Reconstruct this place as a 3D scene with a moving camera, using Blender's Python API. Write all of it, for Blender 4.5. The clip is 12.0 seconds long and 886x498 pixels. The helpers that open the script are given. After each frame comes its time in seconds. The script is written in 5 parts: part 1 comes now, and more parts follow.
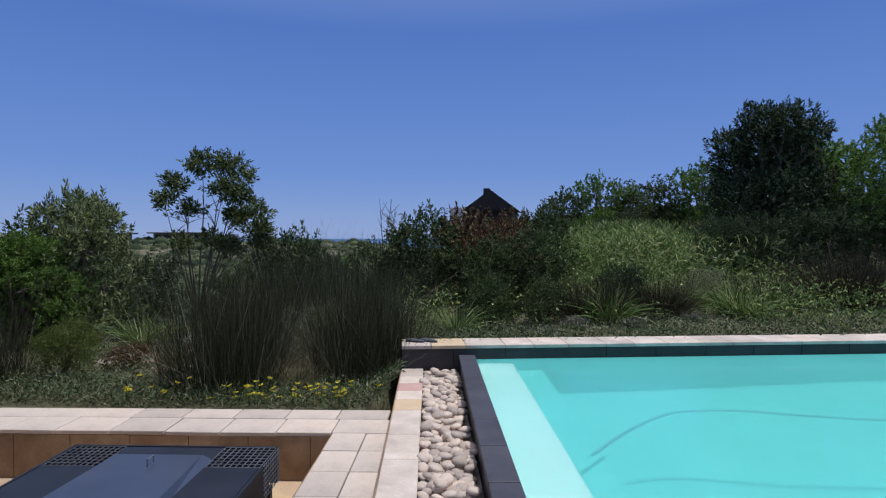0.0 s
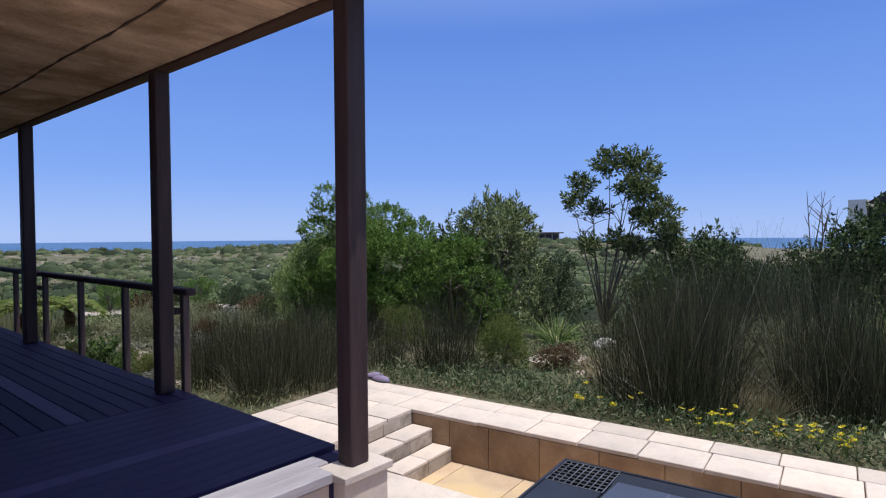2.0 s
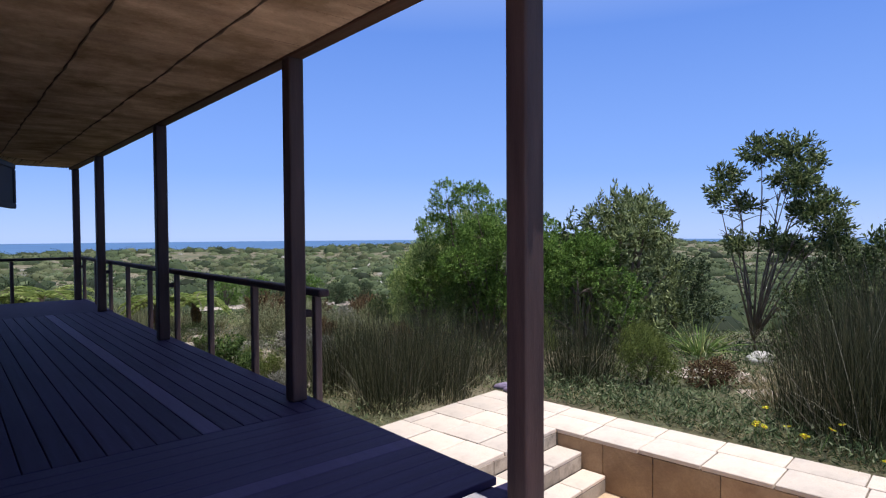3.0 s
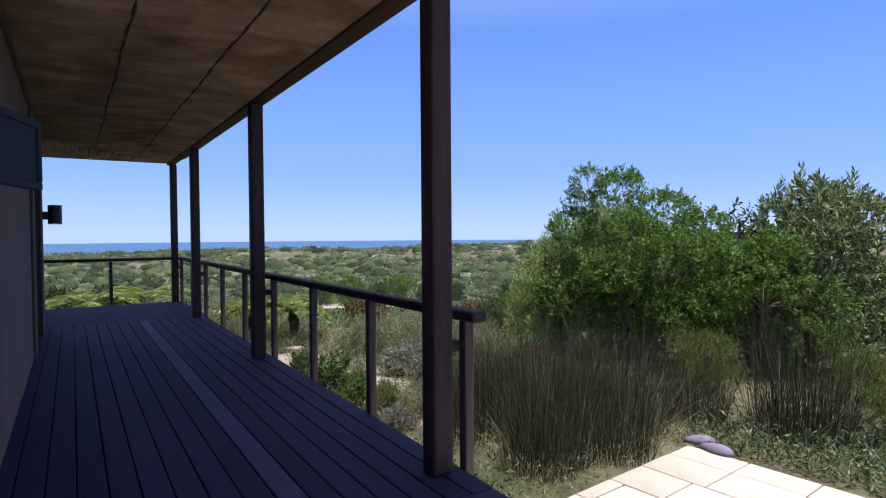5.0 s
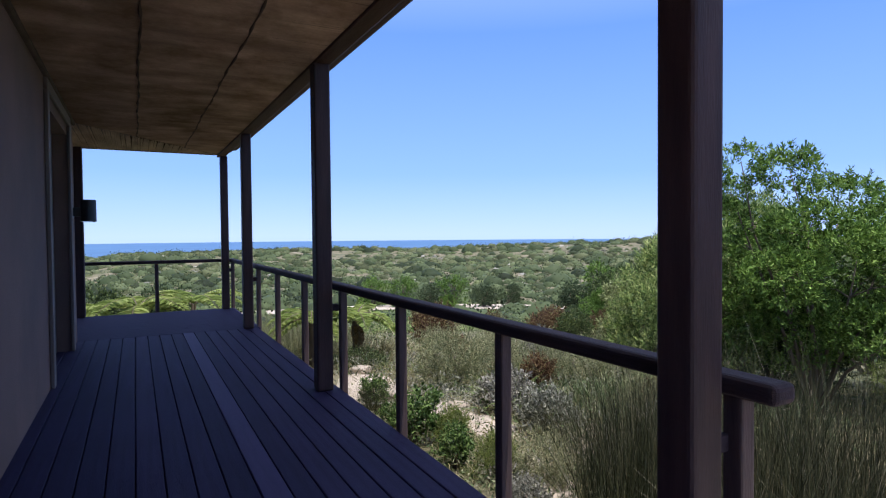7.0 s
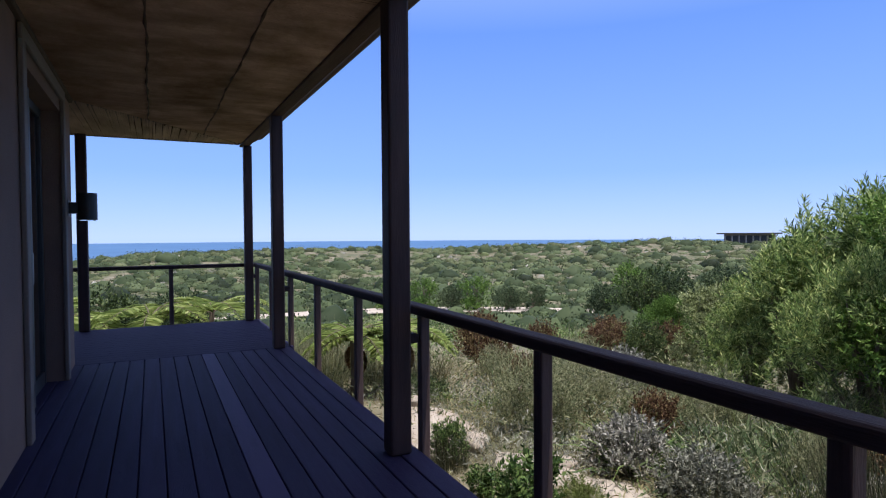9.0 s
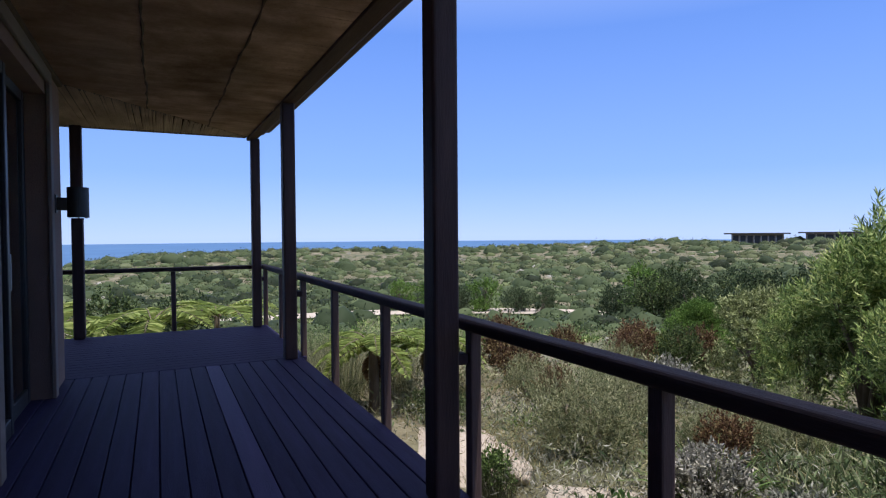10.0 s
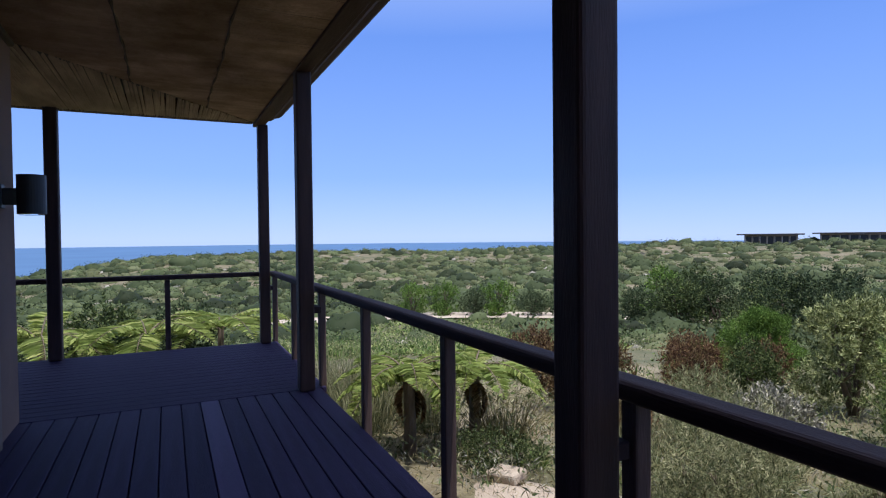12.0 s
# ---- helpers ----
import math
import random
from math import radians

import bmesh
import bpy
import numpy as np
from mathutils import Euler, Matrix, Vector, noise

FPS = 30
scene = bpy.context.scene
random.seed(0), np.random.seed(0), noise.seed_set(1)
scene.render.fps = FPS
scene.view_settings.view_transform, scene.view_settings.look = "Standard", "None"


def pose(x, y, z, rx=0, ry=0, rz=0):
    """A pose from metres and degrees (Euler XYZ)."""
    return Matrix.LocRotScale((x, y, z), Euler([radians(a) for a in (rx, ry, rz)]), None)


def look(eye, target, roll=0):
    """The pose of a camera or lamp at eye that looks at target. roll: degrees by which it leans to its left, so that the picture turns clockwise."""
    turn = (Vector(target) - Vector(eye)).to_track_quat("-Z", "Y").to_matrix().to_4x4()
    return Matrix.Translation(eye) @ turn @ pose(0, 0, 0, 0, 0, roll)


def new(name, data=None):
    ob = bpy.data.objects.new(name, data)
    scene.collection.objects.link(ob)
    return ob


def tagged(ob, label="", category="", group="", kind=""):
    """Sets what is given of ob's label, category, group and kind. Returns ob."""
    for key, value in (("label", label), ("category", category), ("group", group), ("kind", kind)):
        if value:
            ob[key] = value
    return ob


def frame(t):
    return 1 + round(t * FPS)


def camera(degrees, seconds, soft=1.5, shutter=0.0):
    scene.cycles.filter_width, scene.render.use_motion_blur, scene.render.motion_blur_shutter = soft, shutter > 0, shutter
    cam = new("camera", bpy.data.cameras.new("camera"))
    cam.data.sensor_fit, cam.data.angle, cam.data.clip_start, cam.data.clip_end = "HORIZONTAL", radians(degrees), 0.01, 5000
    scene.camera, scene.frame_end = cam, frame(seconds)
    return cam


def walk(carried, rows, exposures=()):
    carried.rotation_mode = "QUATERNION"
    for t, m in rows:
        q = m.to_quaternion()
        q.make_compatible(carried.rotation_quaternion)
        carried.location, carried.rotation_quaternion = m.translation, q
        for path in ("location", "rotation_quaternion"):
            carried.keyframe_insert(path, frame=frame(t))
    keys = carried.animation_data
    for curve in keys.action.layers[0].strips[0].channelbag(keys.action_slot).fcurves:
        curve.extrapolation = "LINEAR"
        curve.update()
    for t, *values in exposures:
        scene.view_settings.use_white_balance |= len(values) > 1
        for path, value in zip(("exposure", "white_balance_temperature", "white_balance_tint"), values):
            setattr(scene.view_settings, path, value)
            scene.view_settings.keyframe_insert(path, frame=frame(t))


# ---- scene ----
cam = camera(74.14, 12.0, soft=1.15)
ROWS = [
    (0.0, -0.001, -0.04, 1.325, 88.42, -0.05, 7.37),
    (0.5, -0.287, -0.0, 1.326, 88.44, 0.05, 16.83),
    (1.0, -0.606, 0.088, 1.326, 88.46, 0.09, 25.16),
    (1.5, -0.924, 0.158, 1.345, 88.36, 0.19, 33.92),
    (2.0, -1.258, 0.2, 1.347, 88.45, 0.37, 40.1),
    (2.5, -1.615, 0.27, 1.333, 88.47, 0.22, 44.97),
    (3.0, -1.979, 0.322, 1.323, 88.52, 0.36, 49.31),
    (5.0, -3.562, 0.786, 1.307, 88.55, 0.38, 57.66),
    (5.5, -3.945, 0.895, 1.293, 88.48, 0.47, 59.09),
    (6.0, -4.357, 0.978, 1.289, 88.52, 0.5, 60.89),
    (6.5, -4.736, 1.02, 1.294, 88.47, 0.57, 61.77),
    (7.0, -5.144, 1.087, 1.3, 88.54, 0.48, 62.31),
    (9.0, -6.67, 1.153, 1.32, 88.58, 0.37, 63.6),
    (9.5, -6.99, 1.174, 1.311, 88.57, 0.4, 63.79),
    (10.0, -7.355, 1.215, 1.309, 88.62, 0.42, 64.06),
    (10.5, -7.699, 1.251, 1.306, 88.69, 0.47, 64.28),
    (11.0, -8.017, 1.298, 1.296, 88.72, 0.53, 64.36),
    (11.5, -8.331, 1.366, 1.299, 88.71, 0.51, 64.7),
    (12.0, -8.64, 1.41, 1.306, 88.8, 0.58, 64.82),
]
walk(cam, [(t, pose(x, y, z, rx, ry, rz)) for t, x, y, z, rx, ry, rz in ROWS],
     exposures=[(0.0, -0.65, 5850, 13), (1.0, -0.52, 5880, 13), (2.0, -0.12, 5930, 13), (3.0, 0.11, 6050, 13), (5.0, 0.28, 6080, 13), (5.5, 0.36, 6060, 13),
                (6.5, 0.50, 6000, 13), (7.0, 0.51, 6000, 13), (9.0, 0.34, 6080, 13), (12.0, 0.26, 6130, 13)])

# ---- light ----
SUN = Vector((0.27, 0.06, 1.0)).normalized()
world = bpy.data.worlds.new("world")
scene.world = world
world.use_nodes = True
wn = world.node_tree
wn.nodes.clear()
sky = wn.nodes.new("ShaderNodeTexSky")
sky.sky_type = "NISHITA"
sky.sun_disc = False
sky.sun_elevation = math.asin(SUN.z)
sky.sun_rotation = math.atan2(SUN.x, SUN.y)
sky.altitude = 60
sky.air_density, sky.dust_density, sky.ozone_density = 1.0, 0.0, 2.0
geo = wn.nodes.new("ShaderNodeNewGeometry")
split = wn.nodes.new("ShaderNodeSeparateXYZ")
haze = wn.nodes.new("ShaderNodeValToRGB")
for place, colour in ((0.10, (0.22, 0.375, 0.79)), (0.32, (0.128, 0.258, 0.665)), (1.0, (0.07, 0.165, 0.55))):
    e = haze.color_ramp.elements.new(place)
    e.color = (*colour, 1)
haze.color_ramp.elements[0].color = (0.36, 0.495, 0.82, 1)
haze.color_ramp.elements.remove(haze.color_ramp.elements[-1])
thin = wn.nodes.new("ShaderNodeMix")
thin.data_type, thin.blend_type = "RGBA", "MULTIPLY"
thin.inputs[0].default_value = 1.0
thin.inputs[7].default_value = (0.012, 0.013, 0.015, 1)
total = wn.nodes.new("ShaderNodeMix")
total.data_type, total.blend_type = "RGBA", "ADD"
total.inputs[0].default_value = 1.0
bg = wn.nodes.new("ShaderNodeBackground")
bg.inputs["Strength"].default_value = 1.0
wo = wn.nodes.new("ShaderNodeOutputWorld")
wn.links.new(geo.outputs["Position"], split.inputs[0])
wn.links.new(split.outputs["Z"], haze.inputs[0])
wn.links.new(sky.outputs[0], thin.inputs[6])
wn.links.new(haze.outputs[0], total.inputs[6])
wn.links.new(thin.outputs[2], total.inputs[7])
wn.links.new(total.outputs[2], bg.inputs[0])
wn.links.new(bg.outputs[0], wo.inputs[0])
sun = new("sun", bpy.data.lights.new("sun", "SUN"))
sun.data.energy, sun.data.angle, sun.data.color = 4.5, radians(0.53), (1.0, 0.95, 0.86)
sun.matrix_world = look(SUN * 50, (0, 0, 0))


# ---- materials ----
def ramp(nt, fac, stops):
    r = nt.nodes.new("ShaderNodeValToRGB")
    el = r.color_ramp.elements
    while len(el) < len(stops):
        el.new(0.5)
    for e, (p, c) in zip(el, stops):
        e.position, e.color = p, (*c, 1)
    nt.links.new(fac, r.inputs[0])
    return r.outputs[0]


def noise_tex(nt, scale, detail=4, stretch=(1, 1, 1), rough=0.55):
    co = nt.nodes.new("ShaderNodeTexCoord")
    mp = nt.nodes.new("ShaderNodeMapping")
    mp.inputs["Scale"].default_value = stretch
    n = nt.nodes.new("ShaderNodeTexNoise")
    n.inputs["Scale"].default_value, n.inputs["Detail"].default_value, n.inputs["Roughness"].default_value = scale, detail, rough
    nt.links.new(co.outputs["Object"], mp.inputs[0])
    nt.links.new(mp.outputs[0], n.inputs["Vector"])
    return n.outputs["Fac"]


def mix(nt, a, b, fac, kind="MIX"):
    m = nt.nodes.new("ShaderNodeMix")
    m.data_type, m.blend_type = "RGBA", kind
    for sock, v in ((m.inputs[0], fac), (m.inputs[6], a), (m.inputs[7], b)):
        if hasattr(v, "is_linked"):
            nt.links.new(v, sock)
        elif isinstance(v, (int, float)):
            sock.default_value = v
        else:
            sock.default_value = (*v, 1)
    return m.outputs[2]


def surface(name, dark, light, scale=6.0, rough=0.7, bump=0.2, fine=60.0, stretch=(1, 1, 1), metal=0.0,
            per_object=0.0, spec=0.5, stain=None, stain_scale=1.5, bump_size=0.01):
    """A surface with broad mottling, fine grain, optional stains and a tone of its own for each piece."""
    m = bpy.data.materials.new(name)
    m.use_nodes = True
    nt = m.node_tree
    b = nt.nodes["Principled BSDF"]
    broad = noise_tex(nt, scale, 5, stretch)
    col = ramp(nt, broad, [(0.3, dark), (0.7, light)])
    grain = noise_tex(nt, fine, 3, stretch)
    col = mix(nt, col, ramp(nt, grain, [(0.25, (0.72, 0.72, 0.72)), (0.75, (1.0, 1.0, 1.0))]), 0.7, "MULTIPLY")
    if stain:
        s = noise_tex(nt, stain_scale, 6, (1, 1, 1), 0.65)
        f = ramp(nt, s, [(0.44, (0, 0, 0)), (0.66, (1, 1, 1))])
        col = mix(nt, col, stain, f)
    if per_object:
        oi = nt.nodes.new("ShaderNodeObjectInfo")
        lo, hi = 1 - per_object, 1.0
        f = ramp(nt, oi.outputs["Random"], [(0.0, (lo, lo, lo)), (0.5, (0.5 * (lo + hi),) * 3), (1.0, (hi, hi * 0.97, hi * 0.94))])
        col = mix(nt, col, f, 1.0, "MULTIPLY")
    nt.links.new(col, b.inputs["Base Color"])
    b.inputs["Roughness"].default_value, b.inputs["Metallic"].default_value = rough, metal
    b.inputs["Specular IOR Level"].default_value = spec
    if bump:
        bp = nt.nodes.new("ShaderNodeBump")
        bp.inputs["Strength"].default_value, bp.inputs["Distance"].default_value = bump, bump_size
        nt.links.new(grain, bp.inputs["Height"])
        nt.links.new(bp.outputs[0], b.inputs["Normal"])
    return m


def leaf_material(name, a, b_, c, shine=0.6, through_light=0.2):
    """Leaves that differ one from another and let some light through."""
    m = bpy.data.materials.new(name)
    m.use_nodes = True
    nt = m.node_tree
    b = nt.nodes["Principled BSDF"]
    g = nt.nodes.new("ShaderNodeNewGeometry")
    col = ramp(nt, g.outputs["Random Per Island"], [(0.0, tuple(0.45 * q for q in a)), (0.3, a), (0.65, b_), (1.0, c)])
    oi = nt.nodes.new("ShaderNodeObjectInfo")
    col = mix(nt, col, ramp(nt, oi.outputs["Random"], [(0, (0.75, 0.8, 0.75)), (1, (1.0, 1.0, 1.0))]), 1.0, "MULTIPLY")
    nt.links.new(col, b.inputs["Base Color"])
    b.inputs["Roughness"].default_value = shine
    b.inputs["Specular IOR Level"].default_value = 0.18
    t = nt.nodes.new("ShaderNodeBsdfTranslucent")
    nt.links.new(col, t.inputs[0])
    ms = nt.nodes.new("ShaderNodeMixShader")
    ms.inputs[0].default_value = through_light
    nt.links.new(b.outputs[0], ms.inputs[1])
    nt.links.new(t.outputs[0], ms.inputs[2])
    nt.links.new(ms.outputs[0], nt.nodes["Material Output"].inputs[0])
    return m


M = {}
M["post"] = surface("dark_brown_stained_timber", (0.034, 0.019, 0.020), (0.070, 0.040, 0.039), 3, 0.6, 0.3, 40, (6, 6, 0.5), spec=0.3)
M["beam"] = surface("red_brown_stained_beam", (0.050, 0.025, 0.019), (0.088, 0.048, 0.036), 3, 0.75, 0.3, 40, (0.5, 6, 6), spec=0.15)
M["rail"] = surface("weathered_brown_rail_timber", (0.031, 0.021, 0.025), (0.066, 0.045, 0.050), 3, 0.78, 0.3, 40, (0.5, 6, 6), spec=0.22)
M["baluster"] = surface("weathered_brown_timber_upright", (0.054, 0.035, 0.034), (0.116, 0.078, 0.076), 3, 0.55, 0.3, 40, (6, 6, 0.5), spec=0.3)
# Deck timbers: the blue of the shade is put into their dark base colours.
M["deck"] = surface("weathered_deck_timber_shade_blue", (0.0275, 0.0235, 0.062), (0.044, 0.037, 0.099), 2.5, 0.65, 0.35, 45, (0.35, 7, 7), per_object=0.3, spec=0.08)
M["deck_pale"] = surface("pale_new_deck_timber_shade_blue", (0.044, 0.036, 0.095), (0.062, 0.050, 0.130), 2.5, 0.6, 0.3, 45, (0.35, 7, 7), spec=0.12)
M["deck_east"] = surface("smooth_cross_timber_shade_blue", (0.025, 0.0215, 0.060), (0.039, 0.033, 0.092), 2.5, 0.65, 0.25, 45, (7, 0.35, 7), per_object=0.1, spec=0.12)
M["deck_cross"] = surface("weathered_cross_timber_shade_blue", (0.021, 0.018, 0.049), (0.034, 0.028, 0.078), 2.5, 0.7, 0.3, 45, (7, 0.35, 7), per_object=0.12, spec=0.08)
M["reed"] = surface("brown_reed_ceiling_matting", (0.310, 0.205, 0.148), (0.620, 0.425, 0.305), 1.3, 0.85, 0.9, 26, (4, 1.2, 1), stain=(0.195, 0.117, 0.065))
M["reed_end"] = surface("brown_reed_end_matting", (0.290, 0.200, 0.148), (0.580, 0.410, 0.300), 1.3, 0.85, 0.9, 26, (1.2, 4, 1))
M["seam"] = surface("dark_seam_cord", (0.07, 0.045, 0.03), (0.12, 0.08, 0.055), 8, 0.9, 0.2)
M["wall"] = surface("taupe_rough_plaster", (0.205, 0.128, 0.098), (0.258, 0.164, 0.126), 1.5, 0.92, 0.5, 90, stain=(0.165, 0.108, 0.086), stain_scale=0.7)
M["casing"] = surface("taupe_painted_frame", (0.158, 0.124, 0.104), (0.192, 0.152, 0.130), 2, 0.7, 0.2, 60)
M["dark_metal"] = surface("matt_black_powder_coat", (0.010, 0.011, 0.013), (0.020, 0.021, 0.024), 8, 0.45, 0.1, 120)
M["navy_box"] = surface("navy_coated_metal", (0.010, 0.012, 0.024), (0.016, 0.019, 0.034), 5, 0.8, 0.1, 90)
M["paver"] = surface("cream_sandstone_paver", (0.685, 0.558, 0.450), (0.869, 0.758, 0.648), 4, 0.85, 0.4, 70, per_object=0.22, stain=(0.527, 0.440, 0.366), stain_scale=2.2)
M["paver_pink"] = surface("pink_sandstone_paver", (0.550, 0.330, 0.275), (0.638, 0.418, 0.352), 4, 0.85, 0.4, 70)
M["paver_tan"] = surface("tan_sandstone_paver", (0.632, 0.460, 0.276), (0.736, 0.552, 0.356), 4, 0.85, 0.4, 70)
M["grout"] = surface("grey_brown_mortar", (0.22, 0.18, 0.14), (0.32, 0.27, 0.22), 12, 0.95, 0.4, 90)
M["stone_wall"] = surface("ochre_sandstone_cladding", (0.40, 0.25, 0.13), (0.54, 0.38, 0.23), 2.2, 0.85, 0.4, 60, per_object=0.25, stain=(0.26, 0.16, 0.09), stain_scale=1.8)
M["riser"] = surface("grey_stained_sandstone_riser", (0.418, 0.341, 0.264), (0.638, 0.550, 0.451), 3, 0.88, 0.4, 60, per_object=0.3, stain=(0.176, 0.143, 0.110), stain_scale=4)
M["pit_floor"] = surface("warm_sandstone_floor", (0.598, 0.414, 0.253), (0.759, 0.575, 0.391), 3, 0.82, 0.4, 60, per_object=0.25, stain=(0.713, 0.506, 0.230), stain_scale=1.2)
M["slate"] = surface("dark_slate_coping", (0.045, 0.045, 0.058), (0.085, 0.083, 0.098), 4, 0.55, 0.3, 50, per_object=0.2)
M["slate_wall"] = surface("charcoal_tile_facing", (0.03, 0.028, 0.03), (0.055, 0.05, 0.05), 4, 0.6, 0.3, 50, per_object=0.2)
M["pebble"] = surface("smooth_river_pebble", (0.655, 0.505, 0.400), (0.920, 0.795, 0.667), 7, 0.75, 0.15, 60, per_object=0.45)
M["pool"] = surface("turquoise_pool_plaster", (0.077, 0.480, 0.465), (0.109, 0.542, 0.511), 1.2, 0.7, 0.1, 40)
M["pool_ledge"] = surface("pale_pool_ledge_plaster", (0.70, 0.78, 0.74), (0.80, 0.86, 0.83), 1.2, 0.7, 0.1, 40)
M["hose"] = surface("blue_pool_hose", (0.02, 0.11, 0.17), (0.035, 0.16, 0.23), 6, 0.5, 0.1, 60)
M["steel"] = surface("black_fire_table_steel", (0.018, 0.02, 0.026), (0.035, 0.038, 0.048), 3, 0.38, 0.1, 80, metal=0.3)
M["steel_lid"] = surface("brushed_blue_grey_steel", (0.16, 0.18, 0.22), (0.25, 0.27, 0.31), 1.2, 0.28, 0.1, 90, metal=0.8)
M["grid"] = surface("grey_steel_bars", (0.22, 0.23, 0.25), (0.34, 0.35, 0.37), 8, 0.4, 0.1, 80, metal=0.7)
M["suede"] = surface("mauve_clog_rubber", (0.22, 0.17, 0.26), (0.30, 0.24, 0.34), 9, 0.7, 0.2, 90)
M["sandal"] = surface("dark_grey_sandal_rubber", (0.06, 0.06, 0.07), (0.11, 0.11, 0.13), 9, 0.7, 0.2, 90)
M["bark"] = surface("grey_brown_bark", (0.10, 0.075, 0.055), (0.22, 0.17, 0.13), 6, 0.9, 0.6, 40, (3, 3, 0.7))
M["roof"] = surface("dark_roof_sheet", (0.04, 0.04, 0.045), (0.07, 0.07, 0.075), 3, 0.6, 0.2, 60)
M["sand"] = surface("pale_beach_sand", (0.396, 0.324, 0.259), (0.490, 0.418, 0.346), 1.5, 0.95, 0.5, 80, bump_size=0.02)
M["white_rock"] = surface("white_weathered_rock", (0.45, 0.42, 0.38), (0.62, 0.6, 0.56), 5, 0.9, 0.5, 40)
M["gable"] = surface("dark_thatch_gable", (0.02, 0.018, 0.018), (0.04, 0.036, 0.034), 2, 0.9, 0.3, 30)
M["house_white"] = surface("whitewashed_wall", (0.6, 0.58, 0.55), (0.75, 0.73, 0.7), 2, 0.9, 0.3, 30)

M["broadleaf"] = leaf_material("bright_green_leaves", (0.085, 0.155, 0.026), (0.16, 0.27, 0.05), (0.27, 0.38, 0.09), 0.6, 0.22)
M["oleander"] = leaf_material("long_light_green_leaves", (0.116, 0.184, 0.054), (0.276, 0.368, 0.106), (0.601, 0.626, 0.250))
M["tree_leaf"] = leaf_material("olive_green_tree_leaves", (0.07, 0.10, 0.034), (0.14, 0.18, 0.062), (0.28, 0.30, 0.12))
M["olive"] = leaf_material("olive_green_leaves", (0.045, 0.072, 0.024), (0.095, 0.13, 0.045), (0.19, 0.22, 0.085))
M["dull"] = leaf_material("dull_dark_green_leaves", (0.035, 0.058, 0.024), (0.072, 0.102, 0.044), (0.150, 0.178, 0.090))
M["silver_green"] = leaf_material("dark_leaves_with_pale_backs", (0.030, 0.050, 0.022), (0.065, 0.092, 0.042), (0.25, 0.28, 0.18), 0.5)
M["silver"] = leaf_material("silvery_grey_leaves", (0.185, 0.180, 0.145), (0.340, 0.320, 0.270), (0.520, 0.480, 0.430), 0.8)
M["edge"] = surface("pale_weathered_edge_board", (0.30, 0.27, 0.27), (0.44, 0.40, 0.40), 2.5, 0.75, 0.35, 45, (7, 0.5, 7))
M["scrub"] = leaf_material("mid_green_scrub_leaves", (0.042, 0.063, 0.024), (0.084, 0.115, 0.042), (0.169, 0.193, 0.079))
M["heath"] = leaf_material("grey_green_heath", (0.150, 0.168, 0.082), (0.310, 0.310, 0.165), (0.520, 0.480, 0.300), 0.7)
M["dry"] = leaf_material("dry_red_brown_leaves", (0.081, 0.039, 0.023), (0.180, 0.101, 0.053), (0.288, 0.214, 0.105), 0.7)
M["reeds"] = leaf_material("dark_green_reed_stems", (0.030, 0.036, 0.017), (0.062, 0.068, 0.032), (0.165, 0.150, 0.085), 0.6, 0.12)
M["dome"] = leaf_material("dark_red_brown_reed_stems", (0.030, 0.025, 0.017), (0.060, 0.048, 0.030), (0.125, 0.098, 0.060), 0.7, 0.1)
M["grass"] = leaf_material("green_strap_leaves", (0.088, 0.154, 0.033), (0.210, 0.307, 0.083), (0.525, 0.521, 0.231))
M["dry_stalk"] = leaf_material("dry_grey_brown_stalks", (0.16, 0.13, 0.09), (0.30, 0.26, 0.19), (0.50, 0.45, 0.36), 0.7, 0.1)
M["fine_green"] = leaf_material("fine_yellow_green_leaves", (0.085, 0.115, 0.025), (0.16, 0.195, 0.045), (0.27, 0.295, 0.085), 0.7)
M["weed"] = leaf_material("mid_green_oval_leaves", (0.06, 0.11, 0.03), (0.13, 0.20, 0.055), (0.25, 0.32, 0.11), 0.5, 0.25)
M["pale_leaf"] = leaf_material("pale_cream_green_leaves", (0.140, 0.170, 0.062), (0.310, 0.345, 0.145), (0.560, 0.580, 0.310), 0.7)
M["far_green"] = leaf_material("far_olive_scrub", (0.072, 0.094, 0.040), (0.098, 0.124, 0.054), (0.140, 0.165, 0.080), 0.7)
M["far_dark"] = leaf_material("far_dark_green_scrub", (0.036, 0.052, 0.022), (0.055, 0.075, 0.032), (0.085, 0.108, 0.05), 0.7)
M["far_grey"] = leaf_material("far_grey_heath", (0.091, 0.104, 0.046), (0.118, 0.131, 0.061), (0.152, 0.168, 0.085), 0.7)
M["straw"] = leaf_material("straw_grass", (0.20, 0.16, 0.08), (0.36, 0.29, 0.15), (0.5, 0.42, 0.25), 0.7)
M["fern"] = leaf_material("yellow_green_fern", (0.23, 0.30, 0.08), (0.34, 0.41, 0.12), (0.48, 0.49, 0.19), 0.6, 0.45)
M["dead_frond"] = leaf_material("dead_rust_brown_frond", (0.17, 0.09, 0.04), (0.30, 0.17, 0.08), (0.42, 0.28, 0.14), 0.7, 0.3)
M["carpet"] = leaf_material("grey_green_ground_cover", (0.070, 0.106, 0.046), (0.157, 0.199, 0.090), (0.350, 0.345, 0.216), 0.6)
M["yellow"] = leaf_material("yellow_petals", (0.720, 0.618, 0.020), (0.816, 0.742, 0.040), (0.864, 0.824, 0.100), 0.6)
M["white_petal"] = leaf_material("white_petals", (0.6, 0.6, 0.55), (0.75, 0.75, 0.7), (0.85, 0.85, 0.8), 0.6)
